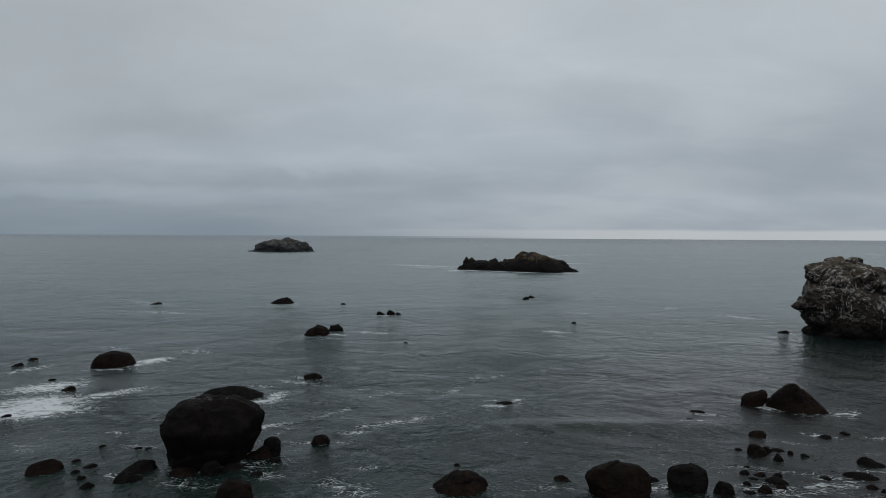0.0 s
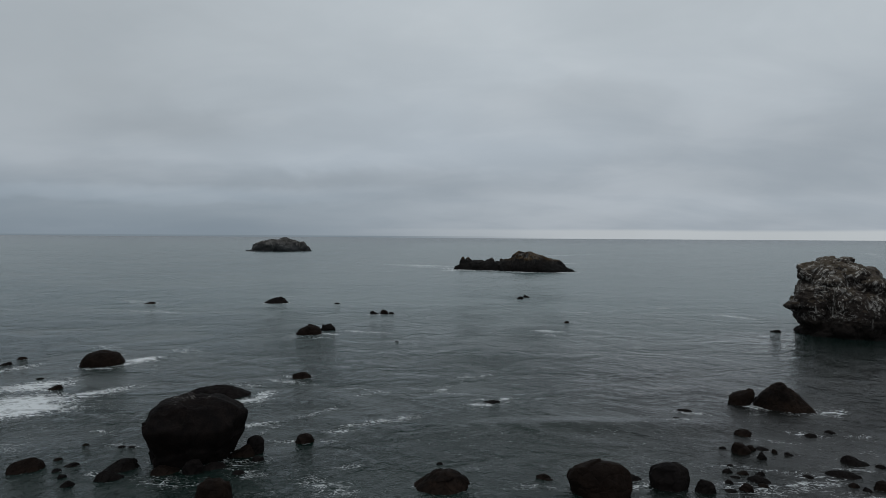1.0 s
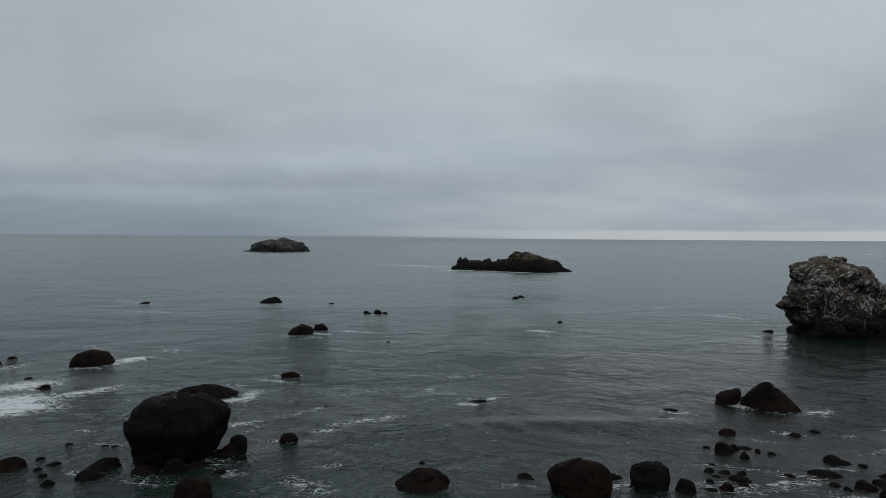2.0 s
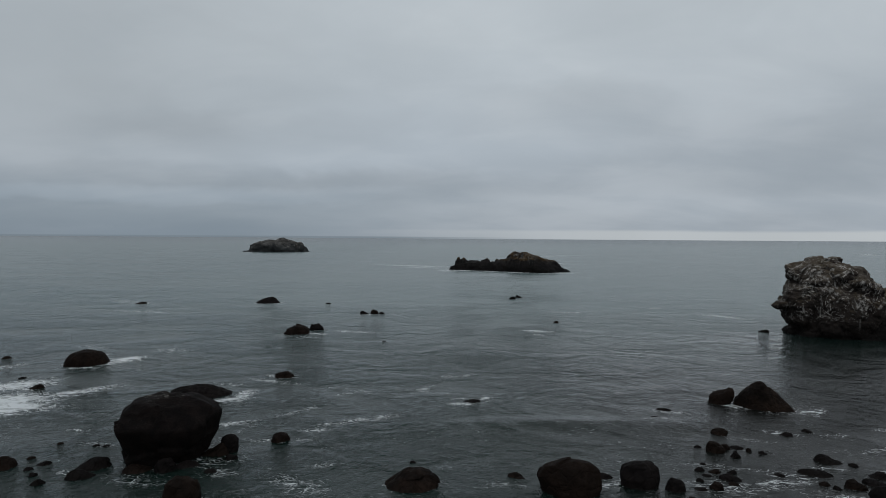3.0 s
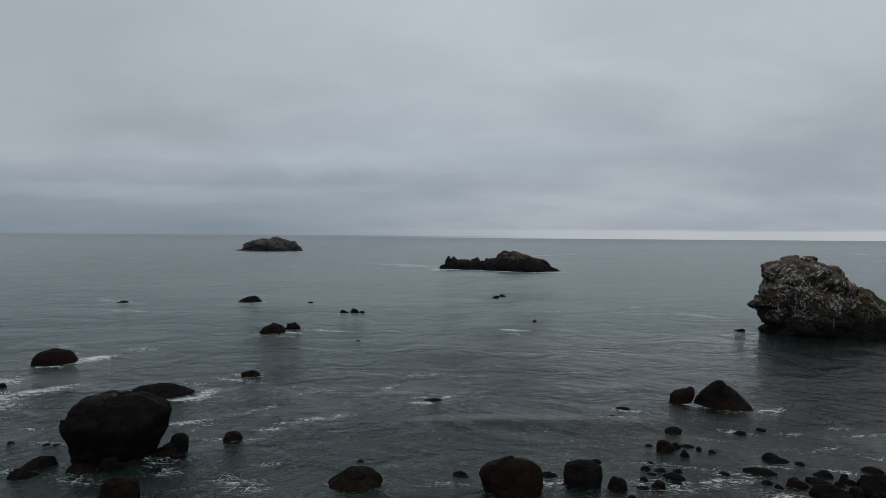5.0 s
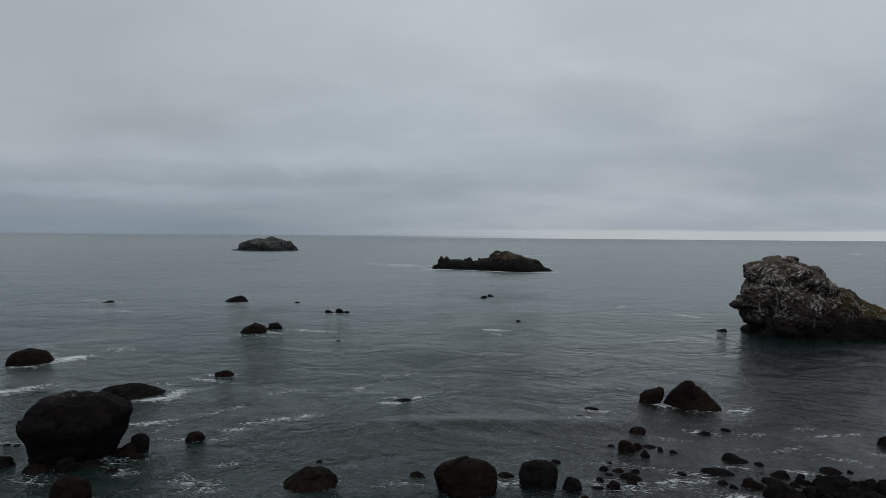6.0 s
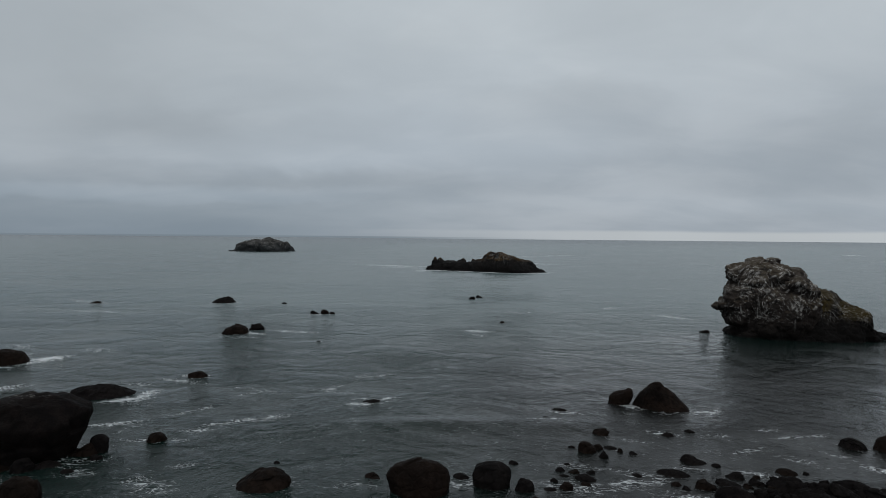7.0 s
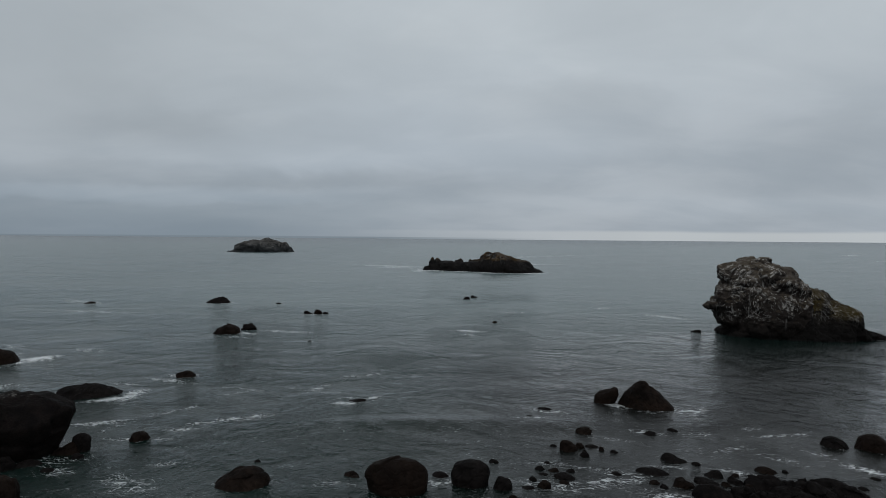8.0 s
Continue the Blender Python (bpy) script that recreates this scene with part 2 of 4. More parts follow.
def sea_material():
    m, t, bsdf, coord = surface("sea_water")
    at = coord.outputs["Object"]
    wide = grain(t, at, 0.018, 4, 0.55, 0.4, stretch=(0.5, 1, 1))
    deep = blend(t, span(t, wide, 0.35, 0.65), (0.0022, 0.0112, 0.0084), (0.0042, 0.0175, 0.0138))
    off = t.nodes.new("ShaderNodeSeparateXYZ")
    link(t, at, off.inputs[0])
    # the lee of the crag, where the water is smoother
    lee = calc(t, "MULTIPLY", span(t, off.outputs[0], 44.0, 64.0), span(t, off.outputs[1], 128.0, 112.0))
    # brown weed under the shallows along one side of the bay
    weed = calc(t, "MULTIPLY", span(t, off.outputs[0], 2.0, 34.0), span(t, off.outputs[1], 128.0, 75.0))
    deep = blend(t, weed, deep, (0.0086, 0.0098, 0.0090))
    # base colour paler seaward: the sky's reflection on far water is painted in
    # painted duller on one side, for the dark cloud bank mirrored there
    sea_sheen = blend(t, span(t, off.outputs[0], -30.0, -140.0), (0.128, 0.168, 0.170), (0.084, 0.122, 0.126))
    # held back in the lee, so the crag's reflection stays dark
    deep = blend(t, calc(t, "MULTIPLY", span(t, off.outputs[1], 60.0, 190.0), span(t, lee, 0.0, 1.0, 1.0, 0.1)), deep, sea_sheen)
    # a darker strip below the horizon painted into the base colour, darkest on one side
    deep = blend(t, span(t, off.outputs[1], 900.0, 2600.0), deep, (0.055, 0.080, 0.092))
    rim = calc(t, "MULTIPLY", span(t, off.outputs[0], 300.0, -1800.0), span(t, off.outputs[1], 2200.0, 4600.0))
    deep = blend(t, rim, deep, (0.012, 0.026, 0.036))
    foam = t.nodes.new("ShaderNodeAttribute")
    foam.attribute_name = "foam"
    amount = foam.outputs["Fac"]
    # foam: drawn-out threads and torn patches, pulled about by the water
    pull = t.nodes.new("ShaderNodeTexNoise")
    pull.inputs["Scale"].default_value, pull.inputs["Detail"].default_value = 0.35, 3.0
    link(t, at, pull.inputs["Vector"])
    push = t.nodes.new("ShaderNodeVectorMath")
    push.operation = "MULTIPLY_ADD"
    push.inputs[1].default_value = (2.4, 1.6, 0.0)
    link(t, pull.outputs["Color"], push.inputs[0])
    link(t, at, push.inputs[2])
    drawn = push.outputs[0]

    def threads(scale, shift, width):
        n = grain(t, drawn, scale, 2.5, 0.55, 0.0, stretch=(0.42, 1, 1), shift=shift)
        return span(t, calc(t, "ABSOLUTE", calc(t, "SUBTRACT", n, 0.5)), width, 0.0)

    lace = calc(t, "MAXIMUM", threads(0.8, (2, 5, 0), 0.032), calc(t, "MULTIPLY", threads(1.9, (8, 1, 0), 0.045), 0.85))
    clump = grain(t, drawn, 0.95, 7, 0.72, 0.3, stretch=(0.55, 1, 1))
    broad = grain(t, at, 0.25, 4, 0.6, 0.5, stretch=(0.45, 1, 1), shift=(1, 6, 0))
    field = calc(t, "ADD", calc(t, "MULTIPLY", lace, 0.40), calc(t, "ADD", calc(t, "MULTIPLY", clump, 0.46), calc(t, "MULTIPLY", broad, 0.40)))
    speck = grain(t, drawn, 4.2, 4, 0.7, 0.2, stretch=(0.6, 1, 1), shift=(4, 4, 0))
    field = calc(t, "ADD", field, calc(t, "MULTIPLY", calc(t, "SUBTRACT", speck, 0.5), 0.62))
    limit = calc(t, "SUBTRACT", 0.90, calc(t, "MULTIPLY", amount, 0.62))
    over = calc(t, "SUBTRACT", field, limit)
    mask = calc(t, "MULTIPLY", span(t, over, -0.04, 0.36, 0.0, 0.95), span(t, amount, 0.02, 0.14))
    # dark holes torn in the thicker foam
    holes = span(t, grain(t, drawn, 1.15, 4, 0.6, 0.3, stretch=(0.6, 1, 1), shift=(7, 3, 0)), 0.50, 0.60, 1.0, 0.5)
    mask = calc(t, "MULTIPLY", mask, holes)
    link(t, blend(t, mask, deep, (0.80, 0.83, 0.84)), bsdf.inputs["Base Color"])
    link(t, calc(t, "MAXIMUM", span(t, mask, 0.0, 1.0, 0.04, 0.75), calc(t, "MULTIPLY", span(t, off.outputs[1], 60.0, 220.0, 0.05, 0.15), span(t, lee, 0.0, 1.0, 1.0, 0.45))), bsdf.inputs["Roughness"])
    bsdf.inputs["IOR"].default_value = 1.33
    # ripples: sharp-crested chop and wind ripples, in patches
    calm = span(t, grain(t, at, 0.03, 3, 0.5, 0.5, stretch=(0.45, 1, 1), shift=(9, 4, 0)), 0.36, 0.62, 0.55, 1.3)
    calm = calc(t, "MULTIPLY", calm, span(t, grain(t, at, 0.11, 3, 0.6, 0.8, stretch=(0.8, 1, 1), shift=(2, 7, 0)), 0.34, 0.66, 0.5, 1.35))
    calm = calc(t, "MULTIPLY", calm, span(t, off.outputs[1], 95.0, 270.0, 1.0, 0.35))
    calm = calc(t, "MULTIPLY", calm, span(t, lee, 0.0, 1.0, 1.0, 0.7))

    def crests(scale, detail, shift, long):
        n = grain(t, at, scale, detail, 0.55, 0.5, stretch=(long, 1, 1), shift=shift)
        return calc(t, "SUBTRACT", 1.0, calc(t, "ABSOLUTE", calc(t, "SUBTRACT", calc(t, "MULTIPLY", n, 2.0), 1.0)))

    # far out the chop is too fine to see singly: scattered slopes, the steep sides of the waves towards the shore
    slope = t.nodes.new("ShaderNodeTexNoise")
    slope.inputs["Scale"].default_value, slope.inputs["Detail"].default_value = 1.5, 5.0
    link(t, at, slope.inputs["Vector"])
    parts = t.nodes.new("ShaderNodeSeparateXYZ")
    link(t, slope.outputs["Color"], parts.inputs[0])
    reach = calc(t, "MULTIPLY", span(t, off.outputs[1], 50.0, 160.0, 0.25, 0.95), span(t, lee, 0.0, 1.0, 1.0, 0.25))
    across = calc(t, "MULTIPLY", calc(t, "SUBTRACT", parts.outputs[0], 0.5), 0.3)
    ahead = calc(t, "ADD", calc(t, "MULTIPLY", calc(t, "ABSOLUTE", calc(t, "SUBTRACT", parts.outputs[1], 0.5)), -0.7), -0.095)
    lean = t.nodes.new("ShaderNodeCombineXYZ")
    link(t, calc(t, "MULTIPLY", across, reach), lean.inputs[0])
    link(t, calc(t, "MULTIPLY", ahead, reach), lean.inputs[1])
    face = t.nodes.new("ShaderNodeNewGeometry")
    level = t.nodes.new("ShaderNodeVectorMath")
    level.operation = "ADD"
    link(t, face.outputs["Normal"], level.inputs[0])
    link(t, lean.outputs[0], level.inputs[1])
    tilt = t.nodes.new("ShaderNodeVectorMath")
    tilt.operation = "NORMALIZE"
    link(t, level.outputs[0], tilt.inputs[0])
    # longer ripples out in the bay, finer ones in the shallows
    bay = grain(t, at, 0.30, 3, 0.55, 0.5, stretch=(1.15, 1, 1), shift=(5, 3, 0))
    bay = calc(t, "MULTIPLY", calc(t, "MULTIPLY", bay, calm), span(t, off.outputs[1], 50.0, 110.0, 0.4, 1.0))
    bay = bump(t, bay, 0.15, 0.9, tilt.outputs[0])
    one = bump(t, calc(t, "MULTIPLY", crests(0.6, 2, (3, 8, 0), 1.25), calm), 0.17, 0.9, bay)
    two = bump(t, calc(t, "MULTIPLY", crests(1.25, 2, (6, 2, 0), 1.2), calc(t, "MULTIPLY", calm, span(t, off.outputs[1], 50.0, 150.0, 1.0, 1.0))), 0.155, 0.9, one)
    two = bump(t, calc(t, "MULTIPLY", crests(3.0, 3, (1, 7, 0), 1.15), calc(t, "MULTIPLY", calm, span(t, off.outputs[1], 48.0, 130.0, 0.9, 0.6))), 0.135, 0.9, two)
    link(t, bump(t, mask, 0.05, 0.5, two), bsdf.inputs["Normal"])
    return m


def beach_material():
    m, t, bsdf, coord = surface("dark_shingle")
    at = coord.outputs["Object"]
    colour = blend(t, span(t, grain(t, at, 0.2, 5), 0.35, 0.65), (0.035, 0.032, 0.029), (0.075, 0.068, 0.060))
    colour = blend(t, span(t, grain(t, at, 9.0, 4), 0.45, 0.7, 0.0, 0.6), colour, (0.020, 0.019, 0.018))
    link(t, colour, bsdf.inputs["Base Color"])
    bsdf.inputs["Roughness"].default_value = 0.8
    link(t, bump(t, grain(t, at, 6.0, 5), 0.12, 0.8), bsdf.inputs["Normal"])
    return m


SEA, SHINGLE = sea_material(), beach_material()


# ---- shapes ----
def lattice(p):
    """Smooth noise from -1 to 1 at the rows of p."""
    i = np.floor(p).astype(np.int64)
    f = p - i
    u = f * f * f * (f * (f * 6 - 15) + 10)
    total = np.zeros(len(p))
    for dx in (0, 1):
        for dy in (0, 1):
            for dz in (0, 1):
                h = ((i[:, 0] + dx) * 374761393 + (i[:, 1] + dy) * 668265263 + (i[:, 2] + dz) * 2147483647) & 0x7FFFFFFF
                h = ((h ^ (h >> 13)) * 1274126177) & 0x7FFFFFFF
                h = (h ^ (h >> 16)) & 0xFFFF
                wx = u[:, 0] if dx else 1 - u[:, 0]
                wy = u[:, 1] if dy else 1 - u[:, 1]
                wz = u[:, 2] if dz else 1 - u[:, 2]
                total += wx * wy * wz * (h / 32767.5 - 1)
    return total


def rough_noise(p, octaves=4, ridged=False):
    total, size = np.zeros(len(p)), 1.0
    for k in range(octaves):
        n = lattice(p * 2.0 ** k + 17.3 * k)
        total += size * ((0.55 - 1.6 * np.abs(n)) if ridged else n)
        size *= 0.5
    return total


def facets(p, width, seed=0):
    """Broken faces: each cell of that width leans its own way. Roughly -1 to 1 at the rows of p."""
    q = p / width + 5.3 + seed
    base = np.floor(q).astype(np.int64)
    best, value = np.full(len(q), 9e9), np.zeros(len(q))

    def roll(i, salt):
        h = (i[:, 0] * 73856093 ^ i[:, 1] * 19349663 ^ i[:, 2] * 83492791 ^ salt * 2654435761) & 0x7FFFFFFF
        h = ((h ^ (h >> 13)) * 1274126177) & 0x7FFFFFFF
        return ((h ^ (h >> 16)) & 0xFFFF) / 65535.0

    for dx in (-1, 0, 1):
        for dy in (-1, 0, 1):
            for dz in (-1, 0, 1):
                i = base + np.array([dx, dy, dz])
                off = q - i - np.c_[roll(i, 1), roll(i, 2), roll(i, 3)]
                far = np.sum(off * off, axis=1)
                lean = np.c_[roll(i, 4), roll(i, 5), roll(i, 6)] * 2 - 1
                near = far < best
                best = np.where(near, far, best)
                value = np.where(near, np.sum(off * lean, axis=1) * 1.2 + (roll(i, 7) - 0.5), value)
    return value


BALLS = {}


def ball(level):
    if level not in BALLS:
        bm = bmesh.new()
        bmesh.ops.create_icosphere(bm, subdivisions=level, radius=1.0)
        bm.verts.ensure_lookup_table()
        BALLS[level] = (np.array([v.co[:] for v in bm.verts]), [[v.index for v in f.verts] for f in bm.faces])
        bm.free()
    return BALLS[level]


DOME, BLOCK, WEDGE = "dome", "block", "wedge"


def boulder_points(style, seed, level, round_to=1.12):
    """A rock of radius about 1 as cut by a few broken faces, with rounded edges."""
    rng = np.random.default_rng(seed)
    way, faces = ball(level)
    cuts = []
    turn = rng.uniform(0, 6.28)
    if style == BLOCK:
        for k in range(6):
            a, tilt = turn + k * 1.05 + rng.uniform(-0.25, 0.25), rng.uniform(-0.22, 0.25)
            cuts.append((math.cos(a), math.sin(a), tilt, rng.uniform(0.76, 0.95)))
        cuts.append((rng.uniform(-0.25, 0.25), rng.uniform(-0.3, 0.1), 1, rng.uniform(0.74, 0.86)))
        for k in range(6):
            a = turn + k * 1.05 + 0.5
            cuts.append((math.cos(a) * 0.8, math.sin(a) * 0.8, rng.uniform(0.4, 0.8), rng.uniform(0.9, 1.05)))
        soft = 22
    elif style == WEDGE:
        s = rng.choice((-1, 1))
        cuts += [(0.75 * s, -0.1, 0.66, 0.62), (-0.85 * s, -0.1, 0.40, 0.70), (0.1, -0.72, 0.62, 0.72), (0.0, 0.8, 0.5, 0.75)]
        soft = 20
    else:
        soft = 16
    for k in range(9):
        a, b = turn + 2.4 * k, rng.uniform(-0.2, 1.0)
        cuts.append((math.cos(a) * math.sqrt(1 - b * b), math.sin(a) * math.sqrt(1 - b * b), b, rng.uniform(0.80, 1.06)))
    cuts.append((0, 0, -1, 1.0))
    c = np.array(cuts)
    n = c[:, :3] / np.linalg.norm(c[:, :3], axis=1)[:, None]
    facing = np.maximum(way @ n.T, 1e-3) / c[:, 3]
    radius = (np.sum(facing ** soft, axis=1) + round_to ** -soft) ** (-1 / soft)
    off = rng.uniform(0, 50, 3)
    radius *= 1 + 0.10 * rough_noise(way * 1.4 + off, 2) + 0.05 * rough_noise(way * 3.6 + off, 4, True) * 0.6
    return way * radius[:, None], faces


def mesh_of(name, points, faces, material, smooth=True):
    data = bpy.data.meshes.new(name)
    data.from_pydata(points.tolist() if hasattr(points, "tolist") else points, [], faces)
    data.materials.append(material)
    data.polygons.foreach_set("use_smooth", [smooth] * len(data.polygons))
    data.update()
    return data


FOAM = []  # what foams: x, y, half width, half depth, turn, strength, ring


def fitted(points, w, d, h, sunk):
    """Scales a rock so that the part above the water is w by d and h high; the rest stands below it."""
    p = points.copy()
    p[:, 2] += sunk
    top = p[p[:, 2] > -0.02]
    for axis, size in ((0, w), (1, d)):
        a, b = top[:, axis].min(), top[:, axis].max()
        p[:, axis] = (p[:, axis] - (a + b) / 2) * size / (b - a)
    p[:, 2] *= h / top[:, 2].max()
    return p


def outline_planes(outline, middle):
    """The sides of a convex outline, met in order, as outward normals and distances from the middle; the outline runs on below."""
    def foot(a, b):
        run = (a[0] - b[0]) / max(b[1] - a[1], 0.05) * (0.7 + a[1])
        return (a[0] + max(-0.4, min(0.4, run)), -0.7)

    pts = [foot(outline[0], outline[1])] + list(outline) + [foot(outline[-1], outline[-2])]
    planes = []
    for (ax, az), (bx, bz) in zip(pts, pts[1:]):
        nx, nz = az - bz, bx - ax
        size = math.hypot(nx, nz)
        if size < 1e-6:
            continue
        nx, nz = nx / size, nz / size
        far = nx * ax + nz * (az - middle)
        if far > 0.05:
            planes.append((nx, nz, far))
    return planes


# outlines across the view, from one foot over the top to the other: part of the half width, part of the height
LOAF = [(-1, 0), (-0.86, 0.45), (-0.52, 0.88), (0.0, 1.0), (0.5, 0.86), (0.84, 0.45), (1, 0)]
FLAT = [(-1, 0), (-0.84, 0.55), (-0.5, 0.98), (0.15, 1.0), (0.72, 0.62), (1, 0)]
SLOPE = [(-1, 0), (-0.84, 0.6), (-0.55, 1.0), (0.0, 0.82), (0.6, 0.38), (1, 0)]
RISE = [(-1, 0), (-0.62, 0.36), (0.0, 0.82), (0.42, 1.0), (0.78, 0.66), (1, 0)]
CUBE = [(-0.98, 0), (-0.96, 0.5), (-0.7, 0.94), (0.0, 1.0), (0.6, 0.88), (0.92, 0.45), (1, 0)]
TOOTH = [(-1, 0), (-0.6, 0.5), (-0.2, 0.95), (0.1, 1.0), (0.55, 0.5), (1, 0)]
# from the near foot over the top to the far foot
STEEP = [(-1, 0.0), (-0.97, 0.35), (-0.68, 0.84), (-0.2, 1.0), (0.4, 0.97), (0.85, 0.5), (1, 0)]
GENTLE = [(-1, 0), (-0.72, 0.48), (-0.25, 0.92), (0.15, 1.0), (0.6, 0.72), (1, 0)]
KINDS = {"loaf": LOAF, "flat": FLAT, "slope": SLOPE, "rise": RISE, "cube": CUBE, "tooth": TOOTH}
WORDS = {"loaf": "rounded", "flat": "low flat-topped", "slope": "one-sided sloping", "rise": "one-sided sloping", "cube": "blocky", "tooth": "pointed"}


def hewn_points(outline, side, level, seed, w, d, h, soft=26, jitter=0.05, relief=1.0, corner=0.0):
    """A broken rock w wide, d deep and h high above the water, cut by the planes of two outlines and rounded at its edges."""
    rng = np.random.default_rng(seed)
    way, faces = ball(level)
    middle = 0.36
    cuts = []
    for nx, nz, far in outline_planes(outline, middle):
        cuts.append((nx, 0.0, nz, far))
        if abs(nx) > 0.25:
            cuts += [(nx * 0.80, nx * 0.60 * f, nz, far * (rng.uniform(0.93, 1.04) + 0.4 * corner)) for f in (-1, 1)]
    for ny, nz, far in outline_planes(side, middle):
        cuts.append((0.0, ny, nz, far))
        if abs(ny) > 0.25:
            cuts += [(ny * 0.60 * f, ny * 0.80, nz, far * (rng.uniform(0.93, 1.04) + 0.4 * corner)) for f in (-1, 1)]
    # a few broken corners
    for k in range(5):
        a, tilt = rng.uniform(0, 6.283), rng.uniform(0.15, 1.1)
        n = np.array([math.cos(a), math.sin(a), tilt])
        cuts.append((*(n / np.linalg.norm(n)), rng.uniform(0.74, 0.95) + corner))
    cuts.append((0, 0, -1, 0.9))
    c = np.array(cuts)
    c[:, 3] *= 1 + jitter * rng.uniform(-1, 0.6, len(c))
    facing = np.maximum(way @ c[:, :3].T, 1e-3) / c[:, 3]
    radius = np.sum(facing ** soft, axis=1) ** (-1 / soft)
    p = way * radius[:, None]
    p[:, 2] += middle
    p *= np.array([w / 2, d / 2, h])
    out = p - np.array([0, 0, middle * h])
    out /= np.linalg.norm(out, axis=1)[:, None]
    size = min(w, 6.0, 2.6 * h)
    p += out * (relief * size * 0.026 * rough_noise(p / (0.55 * size) + seed * 3.7, 3))[:, None]
    p += out * (relief * size * 0.012 * rough_noise(p / (0.22 * size) + seed * 1.9, 4, True))[:, None]
    p += out * (relief * size * 0.045 * facets(p * np.array([1, 1, 1.5]), 0.5 * size, seed))[:, None]
    return fitted(p, w, d, h, 0.0), faces


def rock(kind, x, y, w, d, h, turn, seed, level=0, material=None, name="", label="", wet=0.24, side=None, soft=26, relief=1.0):
    """kind: one of KINDS, or an outline of its own."""
    level = level or (5 if w > 2.2 else 4 if w > 0.8 else 3)
    own = not isinstance(kind, str)
    outline = kind if own else KINDS[kind]
    p, faces = hewn_points(outline, side or (GENTLE if h < 0.5 * d else STEEP), level, 100 + seed, w, d, h, soft, 0.01 if own else 0.10, relief, 0.2 if own else 0.0)
    material = material or (BROWN if seed % 3 == 0 else BASALT)
    name = name or ("boulder" if w > 1.3 else "rock")
    ob = new(name, mesh_of(name, p, faces, material))
    ob.matrix_world = pose(x, y, 0, 0, 0, turn)
    stone = "brown weed-covered" if material is BROWN else "wet black basalt"
    shape = "large broken" if own else WORDS[kind]
    if h < 0.45:
        label = label or "small %s rock barely above the sea surface" % stone
    label = label or "%s %s %s standing in the %s sea" % (shape, stone, name, "shallow" if y < 75 else "open")
    tagged(ob, label, "rock", "shore rocks" if y < 60 else "rocks in the sea")
    wet = wet and (0.5 if y > 75 else wet)
    if wet:
        FOAM.append((x, y, w / 2, d / 2, turn, wet, 1))
    return ob


def streak(x0, y0, x1, y1, wide, strength):
    """A line of foam from one place to another, half as wide as told."""
    FOAM.append(((x0 + x1) / 2, (y0 + y1) / 2, 0.62 * math.hypot(x1 - x0, y1 - y0) + 0.3, 1.25 * wide, math.degrees(math.atan2(y1 - y0, x1 - x0)), strength, 0))


def sculpted(name, lumps, voxel, material, place, relief, label, category="", group="", parent=None, broken=(), ledges=None):
    """One rock mass grown from several overlapping broken blocks. lumps: style, middle and half sizes, in metres, turn and seed.
    relief, broken: pairs of the width of the roughness, or of the broken faces, and its depth."""
    points, faces = [], []
    for style, cx, cy, cz, rx, ry, rz, turn, seed in lumps:
        p, f = boulder_points(style, seed, 5)
        p = p * np.array([rx, ry, rz])
        a = radians(turn)
        p = np.c_[p[:, 0] * math.cos(a) - p[:, 1] * math.sin(a), p[:, 0] * math.sin(a) + p[:, 1] * math.cos(a), p[:, 2]] + np.array([cx, cy, cz])
        faces += [[i + sum(len(q) for q in points) for i in face] for face in f]
        points.append(p)
    rough = bpy.data.objects.new("rough", mesh_of("rough", np.vstack(points), faces, material))
    scene.collection.objects.link(rough)
    union = rough.modifiers.new("union", "REMESH")
    union.mode, union.voxel_size = "VOXEL", voxel
    data = bpy.data.meshes.new_from_object(rough.evaluated_get(bpy.context.evaluated_depsgraph_get()))
    old = rough.data
    bpy.data.objects.remove(rough)
    bpy.data.meshes.remove(old)
    data.name = name
    count = len(data.vertices)
    co, no = np.zeros(count * 3), np.zeros(count * 3)
    data.vertices.foreach_get("co", co)
    data.vertex_normals.foreach_get("vector", no)
    co, no = co.reshape(-1, 3), no.reshape(-1, 3)
    for width, depth in broken:
        co = co + no * (depth * facets(co, width))[:, None]
    for width, depth in relief:
        co = co + no * (depth * rough_noise(co / width + 31.7, 3, True))[:, None]
    crest, up = np.zeros(count), co[:, 2].copy()
    if ledges:
        # folded beds that stand out as curving ledges
        wide, thin, depth, dip = ledges
        bend = rough_noise(co / (2.2 * wide) + 3.1, 2)
        up = co[:, 2] + dip * co[:, 0] + 0.15 * co[:, 1] + 1.25 * wide * bend
        beds = np.c_[co[:, 0] / wide, co[:, 1] / wide, up / thin]
        crest = 0.7 * (1 - 2.4 * np.abs(lattice(beds + 7.7))) + 0.3 * (1 - 2.4 * np.abs(lattice(beds * 2.3 + 1.3)))
        swell = 0.5 + 0.5 * np.clip(lattice(co / (1.3 * wide) + 9.0) * 2, -1, 1)
        co = co + no * (depth * crest * swell)[:, None]
    data.vertices.foreach_set("co", co.ravel())
    layer = data.attributes.new("ledge", "FLOAT", "POINT")
    layer.data.foreach_set("value", crest)
    layer = data.attributes.new("fold", "FLOAT", "POINT")
    layer.data.foreach_set("value", up)
    if not data.materials:
        data.materials.append(material)
    data.polygons.foreach_set("use_smooth", [True] * len(data.polygons))
    data.update()
    ob = new(name, data)
    if parent:
        ob.parent = parent
    else:
        ob.matrix_world = place
    return tagged(ob, label, category, group)


